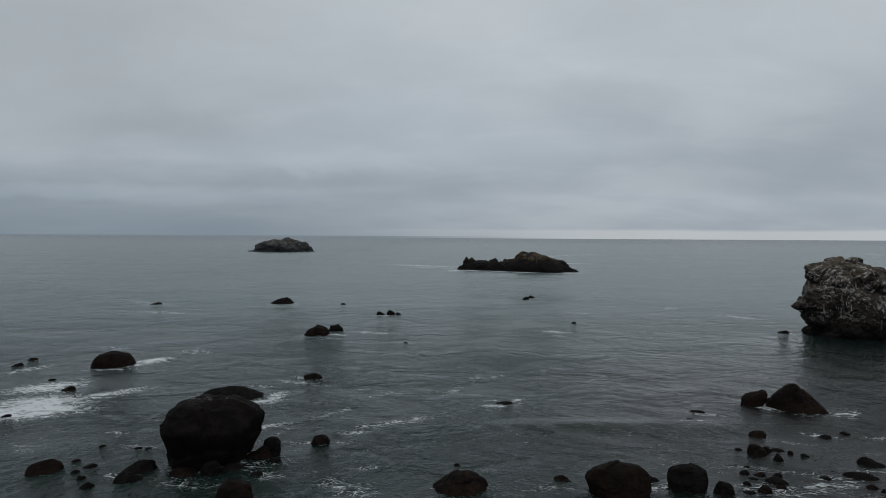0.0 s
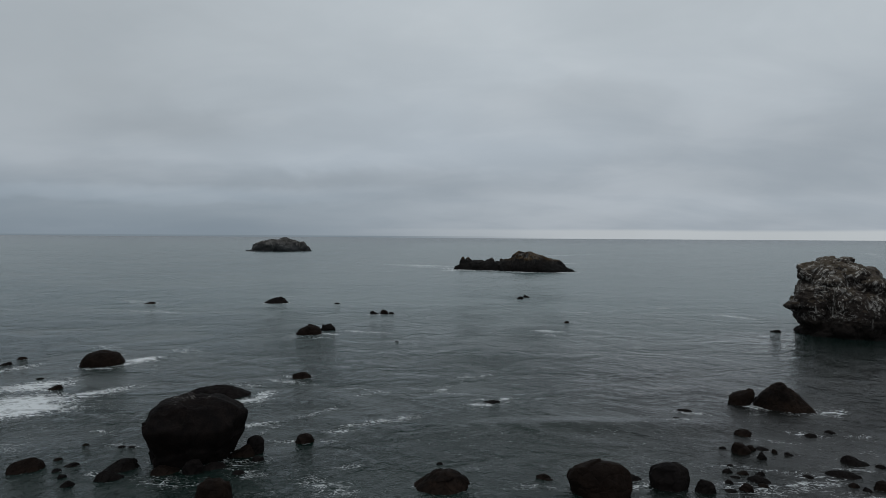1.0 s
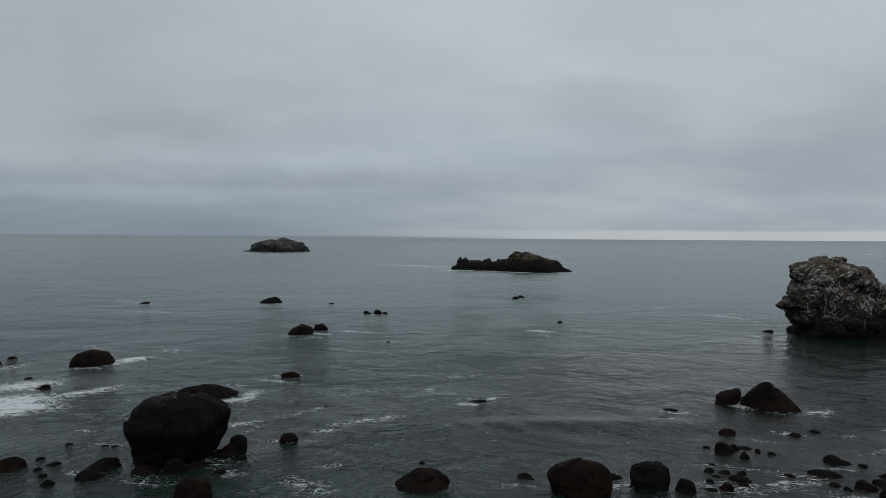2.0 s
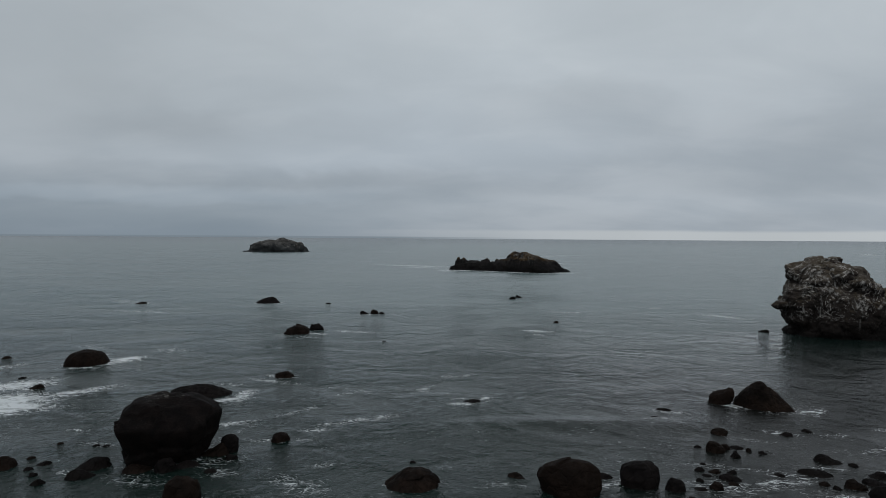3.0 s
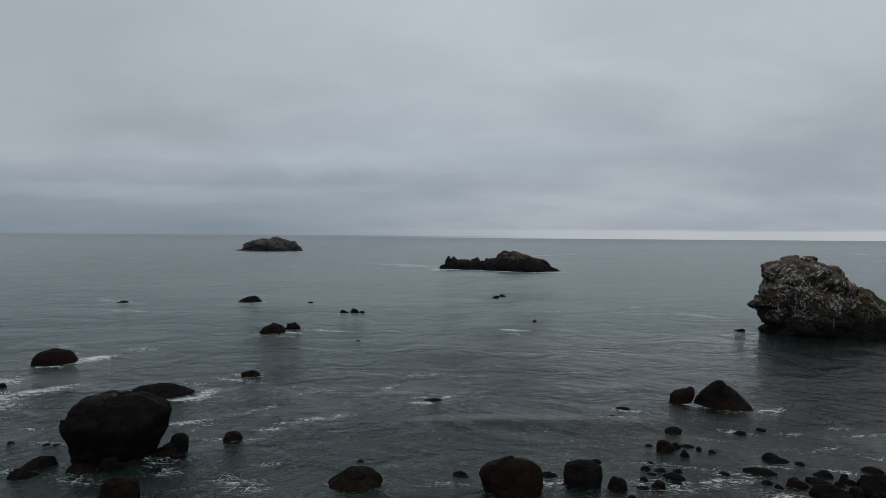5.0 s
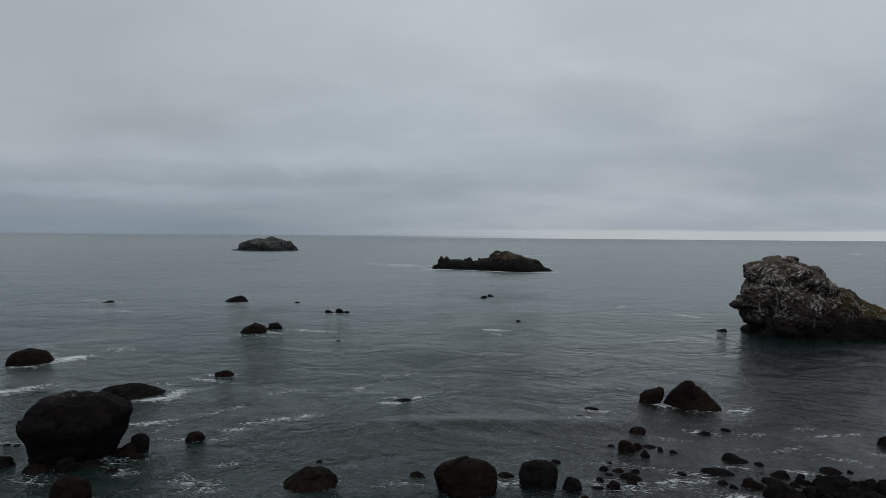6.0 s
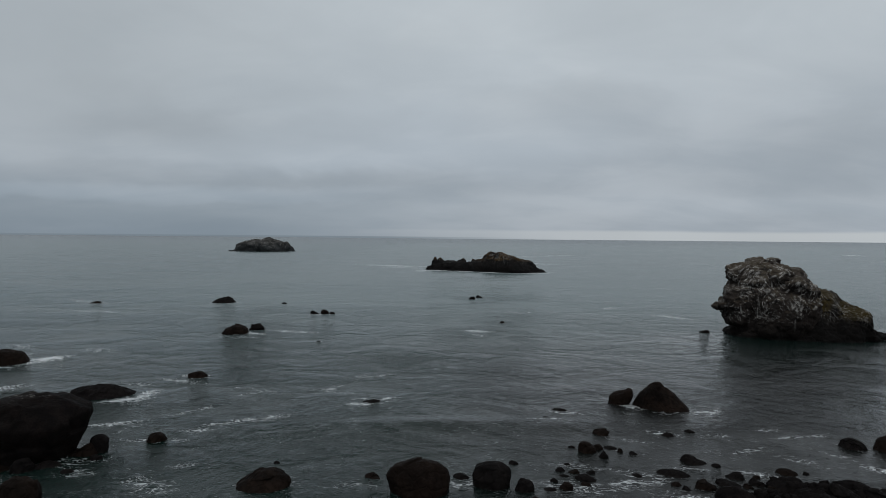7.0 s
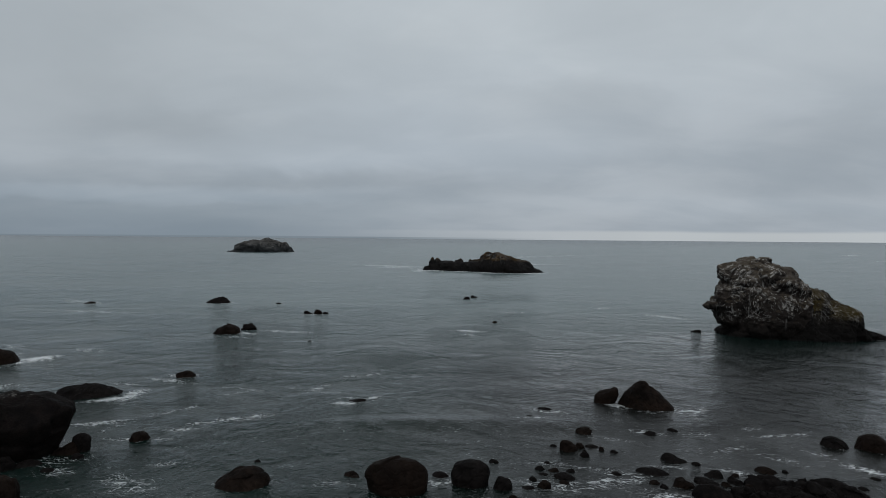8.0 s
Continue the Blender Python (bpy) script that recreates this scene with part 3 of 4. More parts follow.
# ---- the great rocks ----
# sea stack: a tall overhanging head with a beak, and a long shoulder that falls to the sea
crag = new("crag")
crag.matrix_world = pose(84.0, 118.8, 0, 0, 0, -9)
tagged(crag, "tall dark sea crag streaked with white droppings, mossy shoulder", "sea crag")
sculpted("head", [
    (DOME, -4.6, 0.5, 5.0, 7.9, 7.0, 8.4, 0, 12),
    (BLOCK, -9.0, 0.3, 11.8, 4.2, 4.6, 2.9, 20, 62),
    (DOME, -5.8, 0.5, 11.7, 5.2, 4.8, 3.1, 0, 11),
    (DOME, -4.9, -0.2, 14.3, 1.1, 1.5, 0.9, 0, 70),
    (DOME, -9.5, -0.6, 8.2, 3.7, 3.6, 4.0, 0, 69),
    (DOME, -12.1, -1.2, 6.5, 2.5, 3.0, 1.8, 0, 13),
    (DOME, -11.8, -0.8, 4.5, 2.5, 3.4, 2.2, 0, 76),
    (DOME, -14.9, -1.6, 5.9, 1.4, 1.2, 0.75, 0, 14),
    (BLOCK, -4.7, 0.5, 0.0, 8.7, 7.0, 2.3, 0, 15),
    (DOME, -1.8, 0.5, 5.6, 5.0, 6.0, 6.6, 25, 16),
    (DOME, -0.8, -0.4, 11.7, 1.9, 2.4, 1.7, 0, 20),
    (DOME, 1.0, -0.3, 9.7, 1.6, 2.2, 1.6, 0, 68),
    (DOME, -1.6, -1.0, 9.3, 3.8, 4.6, 2.8, 0, 75),
], 0.2, STACK, None, [(6.0, 0.25), (1.2, 0.10), (0.5, 0.08)], "pale-streaked upper rock", parent=crag,
    broken=[(4.2, 0.22), (1.6, 0.18), (0.75, 0.09)], ledges=(2.8, 1.4, 0.22, 0.45))
sculpted("shoulder", [
    (DOME, 3.6, 1.0, 1.4, 8.2, 6.8, 7.9, 15, 17),
    (DOME, 7.6, 0.5, 0.5, 5.6, 6.0, 5.7, 0, 18),
    (DOME, 11.4, 0.3, 0.2, 3.3, 4.6, 2.9, 0, 64),
    (DOME, 4.0, 0.3, 0.0, 10.0, 6.8, 2.4, 0, 19),
], 0.2, SHOULDER, None, [(6.0, 0.25), (1.2, 0.08), (0.5, 0.06)], "dark slope with brown moss", parent=crag,
    broken=[(5.0, 0.24), (1.8, 0.12), (0.8, 0.06)], ledges=(3.0, 1.4, 0.20, 0.35))

# islet in the middle distance: a jagged low ridge, then a high rounded back
sculpted("islet", [
    (WEDGE, -26.2, 0, 1.0, 6.5, 6, 4.6, 0, 21),
    (WEDGE, -23.2, 0, 2.5, 3.0, 4, 3.6, 0, 22),
    (WEDGE, -27.6, 0, 3.2, 2.0, 3.0, 4.0, 0, 71),
    (WEDGE, -24.0, 0, 3.4, 2.2, 3.0, 3.6, 25, 72),
    (WEDGE, -10.4, 0, 3.2, 2.2, 3.0, 3.9, 40, 73),
    (WEDGE, -5.2, 0, 2.8, 2.0, 3.0, 3.6, 15, 74),
    (BLOCK, -18.2, 0, 1.5, 6.5, 7, 4.3, 30, 23),
    (WEDGE, -11.6, 0, 1.8, 4.5, 6, 4.4, 0, 24),
    (BLOCK, -6.6, 0, 1.0, 5.5, 7, 4.6, 10, 25),
    (DOME, -0.2, -2, 0.5, 6.5, 7, 5.2, 0, 65),
    (BLOCK, 8.2, -3, 1.5, 8.2, 11, 9.2, 20, 26),
    (DOME, 13.6, -4, 2.6, 10.2, 12, 7.9, 0, 27),
    (DOME, 20.6, -3, 0.6, 9.4, 10, 6.9, 0, 28),
    (WEDGE, 28.2, 0, 0.0, 8.2, 6, 4.0, 0, 29),
    (DOME, 0.6, 0, -0.4, 31.2, 7.5, 2.2, 0, 30),
], 0.45, ISLET, pose(34.3, 336.0, 0, 0, 0, -16.5), [(7.0, 0.3), (1.8, 0.12)],
    "long dark rocky islet with jagged ridge and brown mossy top", "islet", broken=[(4.0, 0.35), (1.8, 0.12)], ledges=(7.0, 2.2, 0.30, 0.12))

# far islet: one broad hump with a notched end
sculpted("islet", [
    (DOME, -1.5, 0, 0.0, 31, 20, 12.4, 0, 31),
    (DOME, 4.0, 0, 3.0, 18, 14, 12.0, 20, 32),
    (DOME, 25.0, 0, 1.0, 6.5, 9, 9.4, 0, 33),
    (WEDGE, 30.0, 0, 0.0, 7.0, 8, 6.0, 0, 34),
    (DOME, -21.0, 0, 0.0, 10.5, 12, 6.0, 0, 35),
    (DOME, 0, 0, -0.5, 35, 16, 3.2, 0, 36),
], 0.8, FAR_ISLET, pose(-196.6, 690.0, 0, 0, 0, 14), [(9.0, 0.5), (3.0, 0.15)],
    "distant grey rocky islet with pale streaks", "islet", broken=[(9.0, 0.5), (4.0, 0.2)], ledges=(14.0, 5.0, 0.45, 0.1))

# the swell breaks along both islets
FOAM.append((34.3, 336.0, 32, 7.5, -16.5, 0.75, 1))
FOAM.append((-196.6, 690.0, 36, 16, 14, 0.6, 1))

# big boulder: widest halfway up, drawn in at the water, its upper face leaning towards the shore
rock([(-0.80, 0.0), (-0.95, 0.40), (-0.99, 0.56), (-0.93, 0.79), (-0.66, 0.93), (-0.15, 1.0), (0.28, 0.98), (0.68, 0.88), (1, 0.72), (0.99, 0.56), (0.66, 0.0)],
     -20.55, 51.0, 8.45, 6.6, 5.3, 27, 41, level=6, material=PERCH, label="huge dark basalt boulder with white droppings on top", wet=0.3,
     side=[(-0.70, 0.0), (-0.95, 0.42), (-0.99, 0.56), (-0.55, 0.86), (0.0, 0.99), (0.45, 1.0), (0.95, 0.7), (0.9, 0.1)], soft=70, relief=1.0)

# the pair: a squat leaning block and a steep pyramid
rock([(-1, 0.0), (-0.82, 0.30), (-0.46, 0.68), (-0.16, 0.98), (0.03, 1.0), (0.5, 0.49), (1, 0.0)],
     38.85, 67.8, 6.1, 3.9, 2.88, -24, 66, level=5, material=BROWN, wet=0.4, side=[(-1, 0.0), (-0.85, 0.3), (-0.15, 0.98), (0.15, 1.0), (0.8, 0.4), (1, 0.05)],
     label="steep pointed dark brown boulder standing in the shallow sea")
rock([(-1, 0.05), (-1.0, 0.36), (-0.72, 0.60), (0.45, 0.98), (0.80, 1.0), (0.98, 0.50), (0.72, 0.05)],
     34.75, 69.2, 2.75, 2.1, 1.85, -20, 61, material=BROWN, label="squat leaning dark brown boulder beside a pyramid-shaped one")

# ---- boulders standing at the water's edge ----
rock([(-0.84, 0.0), (-0.97, 0.45), (-0.78, 0.77), (-0.36, 0.93), (0.25, 1.0), (0.66, 0.92), (0.92, 0.72), (1, 0.40), (0.96, 0.05)],
     12.45, 44.85, 4.8, 2.8, 2.35, -5, 57, level=6, soft=50, relief=0.4, label="large square-shouldered black basalt boulder at the water's edge")
rock([(-0.96, 0.1), (-0.98, 0.45), (-0.82, 0.78), (-0.40, 0.93), (0.62, 1.0), (0.95, 0.82), (1, 0.5), (0.97, 0.0)],
     18.12, 46.1, 2.95, 2.3, 1.8, -11, 58, level=5, soft=50, relief=0.7, label="square black basalt boulder with a sloping top")
rock([(-1, 0.3), (-0.80, 0.72), (-0.32, 1.0), (0.42, 0.97), (0.84, 0.74), (1, 0.3)], 20.52, 45.15, 1.5, 1.2, 0.85, -14, 59, level=5,
     label="small rounded black boulder beside larger ones")
rock([(-1, 0.02), (-0.58, 0.60), (-0.20, 0.96), (0.15, 1.0), (0.62, 0.76), (0.92, 0.48), (1, 0.12)], 0.65, 45.6, 4.2, 3.3, 1.18, 8, 33, level=5, material=BROWN,
     side=GENTLE, label="low brown weed-covered boulder, gently domed")
rock([(-1, 0.1), (-0.95, 0.5), (-0.72, 0.86), (-0.2, 1.0), (0.3, 0.98), (0.75, 0.8), (0.95, 0.45), (1, 0.05)], -15.35, 41.6, 2.7, 2.2, 2.0, 28, 12, level=5, soft=34,
     label="upright black basalt boulder at the water's edge")
rock([(-1, 0.15), (-0.93, 0.45), (-0.62, 0.82), (-0.12, 1.0), (0.32, 0.95), (0.82, 0.56), (1, 0.15)], -49.64, 86.7, 5.9, 4.2, 2.1, 30, 5, relief=0.9, level=5, material=BROWN,
     label="domed brown rock in the sea, washed by surf")
rock([(-1, 0.1), (-0.90, 0.62), (-0.62, 0.94), (-0.1, 1.0), (0.28, 0.90), (0.75, 0.42), (1, 0.08)], -26.1, 70.3, 7.0, 4.2, 1.32, 24, 7, level=5, relief=1.5,
     label="long low black rock with a tapering end, foam beside it")
rock([(-1, 0.1), (-0.96, 0.55), (-0.66, 0.90), (-0.1, 1.0), (0.5, 0.92), (0.92, 0.55), (1, 0.1)], -33.09, 47.8, 2.7, 1.9, 0.85, 36, 18, label="low loaf-shaped black boulder in the shallows")
rock("rise", -25.55, 48.2, 2.75, 1.9, 0.78, 29, 16, label="sloping black boulder against another in the shallows")
rock("slope", -25.45, 46.15, 2.0, 1.4, 0.66, 30, 17, label="smaller black boulder leaning on a larger one")
rock([(-0.9, 0.1), (-1, 0.5), (-0.78, 0.85), (-0.2, 1.0), (0.5, 0.95), (1, 0.6), (0.92, 0.1)], -15.9, 52.3, 1.55, 1.3, 1.42, 23, 8, label="upright black boulder beside the largest one")
rock("rise", -16.85, 51.6, 2.3, 1.5, 0.85, 23, 9)
rock("flat", -15.05, 50.4, 1.0, 0.7, 0.36, 20, 10)
rock("flat", -15.7, 47.5, 0.98, 0.7, 0.28, 24, 11)
rock("cube", -19.4, 47.7, 1.7, 1.3, 1.0, 34, 13)
rock("flat", -18.1, 48.7, 1.9, 1.3, 0.42, 30, 14)
rock("slope", -21.6, 47.6, 2.3, 1.5, 0.6, 32, 15)

# ---- rocks awash to one side of the great boulder ----
for k, (kind, x, y, w, h) in enumerate((
        ("loaf", -30.39, 47.51, 0.70, 0.27), ("rise", -29.98, 48.73, 1.19, 0.24), ("flat", -31.89, 49.98, 0.64, 0.16), ("flat", -29.16, 46.30, 0.66, 0.30),
        ("tooth", -27.74, 44.70, 1.10, 0.46), ("loaf", -31.72, 53.50, 0.57, 0.17), ("flat", -28.3, 53.2, 0.62, 0.10), ("slope", -27.3, 53.1, 0.60, 0.10),
        ("rise", -47.37, 72.84, 1.66, 0.5), ("flat", -52.58, 77.61, 1.0, 0.22), ("rise", -63.25, 85.79, 1.5, 0.46), ("loaf", -63.73, 89.72, 1.42, 0.46), ("flat", -46.5, 61.5, 1.1, 0.4))):
    rock(kind, x, y, w, 0.7 * w, 0.88 * h, 33, 400 + k, relief=1.5)

# ---- rocks farther out ----
rock([(-1, 0.05), (-0.55, 0.48), (0.1, 0.92), (0.38, 1.0), (0.72, 0.75), (1, 0.1)], -47.72, 167.4, 6.4, 4.4, 1.75, 18, 34, relief=2.2, level=5, label="lone black rock far out with one high end")
rock([(-1, 0.1), (-0.72, 0.66), (-0.22, 1.0), (0.40, 0.88), (0.92, 0.45), (1, 0.05)], -26.2, 115.3, 4.95, 3.4, 1.85, 15, 27, relief=1.7, level=5, material=BROWN, label="domed brown rock in the sea beside a smaller one")
rock([(-1, 0.3), (-0.72, 0.95), (0.1, 1.0), (0.66, 0.86), (1, 0.35)], -23.45, 119.9, 3.05, 2.1, 1.3, 14, 28, relief=1.7, level=5, label="blocky black rock in the sea beside a larger one")
rock([(-0.98, 0.1), (-1, 0.6), (-0.78, 0.96), (-0.1, 1.0), (0.55, 0.82), (0.95, 0.4), (1, 0.05)], -18.7, 79.9, 2.5, 1.7, 0.72, 16, 30, relief=1.6, level=5, label="small block of black rock in the sea")
rock([(-1, 0.15), (-0.8, 0.6), (-0.3, 0.95), (0.1, 1.0), (0.65, 0.8), (1, 0.25)], -12.2, 55.1, 1.75, 1.3, 0.74, 20, 32, level=5, material=BROWN)
rock("rise", 6.0, 68.8, 2.25, 1.4, 0.24, 2, 31, wet=0.5)
rock("flat", 27.1, 66.2, 1.65, 1.0, 0.2, -14, 46)
rock("flat", 25.19, 63.25, 1.05, 0.63, 0.16, -22, 47)
for k, (kind, x, y, w, h, turn) in enumerate((
        ("slope", -17.37, 144.99, 2.04, 0.80, 9), ("loaf", -14.92, 145.15, 2.04, 1.10, 8), ("flat", -13.2, 145.5, 1.4, 0.52, 7), ("flat", -30.3, 165.5, 1.6, 0.42, 11),
        ("rise", -81.3, 163.0, 2.9, 0.55, 29), ("rise", 22.35, 182.24, 2.22, 0.85, -7), ("slope", 24.82, 187.31, 2.10, 0.80, -8), ("loaf", 26.95, 132.85, 1.12, 0.42, -5),
        ("rise", 67.15, 122.25, 2.1, 0.55, -29), ("flat", -8.43, 107.44, 0.8, 0.12, 4))):
    rock(kind, x, y, w, 0.7 * w, h, turn, 440 + k, level=4, relief=1.8)
rock("slope", 99.07, 115.38, 4.6, 2.2, 1.5, -36, 97)

# ---- scattered rocks in the shallows before the pair ----
rock("loaf", 37.2, 70.2, 1.0, 0.8, 0.62, -24, 44)
rock("loaf", 37.4, 70.3, 0.85, 0.6, 0.38, -28, 45)
rock([(-0.95, 0.1), (-1, 0.5), (-0.82, 0.88), (0.3, 1.0), (0.9, 0.92), (1, 0.5), (0.92, 0.1)], 29.65, 58.3, 1.6, 1.2, 0.55, -18, 48, label="squared small black boulder in the shallows")
rock([(-1, 0.2), (-0.93, 0.75), (-0.55, 1.0), (0.2, 0.92), (0.85, 0.55), (1, 0.1)], 27.2, 53.5, 1.6, 1.2, 0.85, -16, 51, label="sloping black boulder among small rocks")
for k, (kind, x, y, w, h) in enumerate((
        ("rise", 35.98, 58.12, 1.21, 0.40), ("slope", 38.6, 59.08, 1.11, 0.34), ("cube", 28.35, 54.1, 0.85, 0.52), ("tooth", 28.3, 52.1, 0.82, 0.68), ("flat", 29.5, 54.4, 1.22, 0.22),
        ("loaf", 30.15, 53.5, 0.49, 0.42), ("flat", 26.02, 54.5, 0.62, 0.2), ("slope", 31.14, 53.0, 0.72, 0.27),
        ("loaf", 8.68, 47.45, 1.2, 0.33), ("flat", 15.75, 47.5, 1.3, 0.3), ("flat", 20.28, 50.48, 0.81, 0.27), ("flat", 9.0, 47.0, 0.8, 0.14), ("cube", 0.42, 49.9, 0.56, 0.22),
        ("loaf", 23.91, 49.01, 0.80, 0.33), ("rise", 24.96, 48.63, 0.98, 0.33), ("rise", 26.32, 48.48, 0.76, 0.3), ("flat", 25.56, 47.2, 1.70, 0.5), ("cube", 23.70, 45.4, 1.05, 0.62),
        ("loaf", 23.03, 46.79, 0.63, 0.29), ("rise", 22.44, 45.28, 1.1, 0.18), ("flat", 25.38, 46.18, 0.83, 0.28), ("flat", 24.04, 47.86, 0.8, 0.16), ("loaf", 24.75, 50.27, 0.56, 0.2), ("loaf", 21.13, 43.53, 0.61, 0.26))):
    rock(kind, x, y, w, 0.72 * w, 0.85 * h, -14, 460 + k, relief=1.5)

# ---- the dark bank of rocks that the camera passes last ----
rock("loaf", 52.0, 55.2, 2.3, 1.7, 0.85, -33, 77, level=5, label="rounded black boulder apart from the rock bank")
rock([(-1, 0.2), (-0.85, 0.65), (-0.3, 1.0), (0.3, 0.97), (0.85, 0.6), (1, 0.2)], 55.0, 54.4, 2.8, 2.0, 1.36, -36, 78, relief=0.6, level=5, label="large rounded black boulder near the rock bank")
rock("slope", 35.66, 51.22, 2.1, 1.4, 0.58, -22, 71, relief=1.8)
rock("flat", 32.99, 48.48, 2.62, 1.4, 0.38, -20, 72, material=BASALT, relief=2.0)
rock("flat", 42.32, 48.84, 1.68, 1.1, 0.45, -28, 60)
rock("flat", 35.86, 43.83, 3.0, 2.2, 0.95, -25, 70, level=5, material=PERCH, label="low rock crusted with pale droppings and weed")
rock("cube", 40.5, 45.5, 2.9, 2.3, 1.12, -29, 65, level=5, material=BASALT, relief=1.7)
rock("rise", 42.5, 45.0, 2.1, 1.7, 1.0, -31, 66, material=BASALT, relief=1.8)
rock("cube", 45.3, 45.2, 2.9, 2.2, 1.0, -33, 67, level=5, material=BASALT, relief=1.8)
rock("slope", 43.9, 44.3, 2.6, 2.0, 1.06, -33, 69, level=5, material=BASALT, relief=1.8)
rock("flat", 41.6, 43.8, 3.4, 2.4, 0.9, -30, 68, level=5, material=BASALT, relief=1.7)
rock("slope", 46.4, 44.1, 2.3, 1.8, 0.85, -34, 80, material=BASALT, relief=1.7)
for k, (kind, x, y, w, h) in enumerate((
        ("rise", 37.66, 47.9, 1.51, 0.55), ("loaf", 34.48, 45.84, 1.57, 0.72), ("slope", 36.48, 46.5, 1.9, 0.42), ("slope", 38.82, 46.62, 1.3, 0.55), ("loaf", 37.77, 45.99, 0.86, 0.34),
        ("flat", 38.4, 44.6, 1.35, 0.62), ("flat", 48.13, 45.69, 0.7, 0.2), ("loaf", 42.2, 46.5, 0.66, 0.36), ("flat", 37.26, 50.32, 0.75, 0.27), ("flat", 29.92, 48.12, 0.92, 0.2),
        ("loaf", 32.41, 46.32, 0.86, 0.3), ("slope", 32.86, 45.49, 0.64, 0.36), ("loaf", 43.88, 48.76, 0.5, 0.22), ("flat", 39.4, 47.9, 0.6, 0.25), ("loaf", 47.3, 45.9, 0.5, 0.16),
        ("rise", 44.0, 46.7, 0.9, 0.5), ("loaf", 39.2, 45.4, 0.8, 0.5), ("cube", 36.9, 45.0, 0.7, 0.4), ("flat", 50.4, 47.6, 0.8, 0.18))):
    rock(kind, x, y, w, 0.75 * w, 0.88 * h, -26, 500 + k, relief=1.8)

# loose rocks heaped between them
heap = np.random.default_rng(8)
for k in range(30):
    size = heap.uniform(0.45, 1.15)
    rock(("loaf", "flat", "slope", "cube")[k % 4], heap.uniform(36.5, 47), heap.uniform(43.0, 45.4), size, size * heap.uniform(0.7, 1.0), size * heap.uniform(0.4, 0.75), heap.uniform(-60, 60), 540 + k, material=BASALT, relief=1.9)

# ---- foam on the water ----
# broken surf round the rocks on one side of the bay
for x0, y0, x1, y1, wide, strength in (
        (-50.0, 62.6, -41.5, 64.8, 2.8, 1.6), (-52.0, 66.4, -42.5, 68.0, 2.6, 1.35), (-44.0, 68.0, -38.8, 73.7, 1.4, 1.05), (-53.5, 71.8, -47.6, 75.8, 2.6, 1.2),
        (-61.5, 80.5, -58.5, 86.3, 1.3, 0.80), (-52.6, 88.6, -51.0, 93.0, 0.8, 0.80), (-47.2, 87.2, -44.0, 91.6, 1.6, 1.3), (-46.0, 84.6, -51.5, 83.4, 0.6, 0.85), (-45.4, 99.0, -39.2, 95.9, 2.2, 0.50),
        (-61.0, 101.0, -52.0, 97.0, 2.4, 0.40)):
    streak(x0, y0, x1, y1, wide, strength)
# wash beside the long low rock and the great boulder
for x0, y0, x1, y1, wide, strength in (
        (-24.0, 67.4, -20.2, 69.2, 1.0, 1.2), (-21.2, 68.6, -20.8, 72.4, 0.9, 1.1), (-30.5, 69.0, -29.0, 71.5, 0.7, 0.8), (-26.8, 76.2, -22.8, 75.2, 0.8, 0.62), (-20.4, 59.0, -16.6, 60.4, 0.6, 0.95),
        (-29.6, 53.5, -26.6, 53.3, 0.7, 0.52), (-17.0, 57.2, -15.4, 60.4, 0.5, 0.55), (-14.6, 62.0, -10.8, 66.4, 0.5, 0.55), (-16.4, 55.0, -9.2, 55.4, 0.5, 0.55), (-33.8, 57.4, -31.6, 57.2, 0.4, 0.7),
        (-19.5, 48.6, -14.2, 50.6, 1.0, 0.58), (-24.0, 46.4, -18.0, 45.2, 1.2, 0.50), (-16.5, 48.0, -14.0, 47.0, 0.8, 0.5), (-40.0, 54.0, -36.5, 51.0, 1.0, 0.5), (-27.6, 47.6, -26.6, 46.4, 0.6, 0.6)):
    streak(x0, y0, x1, y1, wide, strength)
# threads out in the bay
for x0, y0, x1, y1, wide, strength in (
        (-9.0, 59.4, -3.0, 62.6, 0.9, 0.78), (-10.6, 57.4, -7.6, 58.8, 0.7, 0.62), (-10.8, 74.3, -3.4, 71.4, 0.8, 0.52), (-2.2, 71.0, 2.2, 77.0, 1.0, 0.46), (1.0, 78.8, 7.4, 83.4, 1.3, 0.42), (-2.4, 74.1, 3.5, 71.7, 0.8, 0.44), (-10.4, 70.8, -7.6, 72.6, 0.6, 0.7),
        (3.4, 67.8, 5.8, 67.6, 0.8, 0.98), (6.6, 69.2, 8.4, 70.6, 0.5, 0.95), (3.6, 69.6, 5.4, 70.0, 0.4, 0.8), (-22.5, 78.6, -17.0, 76.6, 0.8, 0.8), (-21.4, 80.6, -19.8, 80.4, 0.6, 0.8), (-20.6, 119.4, -11.0, 116.8, 1.3, 0.85), (-24.6, 116.0, -20.6, 114.6, 0.8, 0.9), (-27.5, 112.0, -20.0, 110.5, 1.2, 0.42),
        (-92.5, 170.5, -78.0, 161.5, 2.4, 0.66), (-80.0, 148.0, -65.0, 144.0, 2.2, 0.52), (18.6, 121.2, 23.4, 119.8, 1.3, 0.95), (19.4, 116.2, 22.4, 114.8, 1.3, 0.5), (66.2, 149.0, 73.6, 140.4, 1.6, 0.95), (57.0, 160.0, 61.0, 166.0, 2.0, 0.45),
        (-18.8, 143.2, -14.5, 143.5, 1.1, 0.7), (27.0, 153.0, 38.0, 150.0, 2.0, 0.40), (-50.5, 165.4, -43.0, 165.6, 1.4, 0.5)):
    streak(x0, y0, x1, y1, wide, strength)
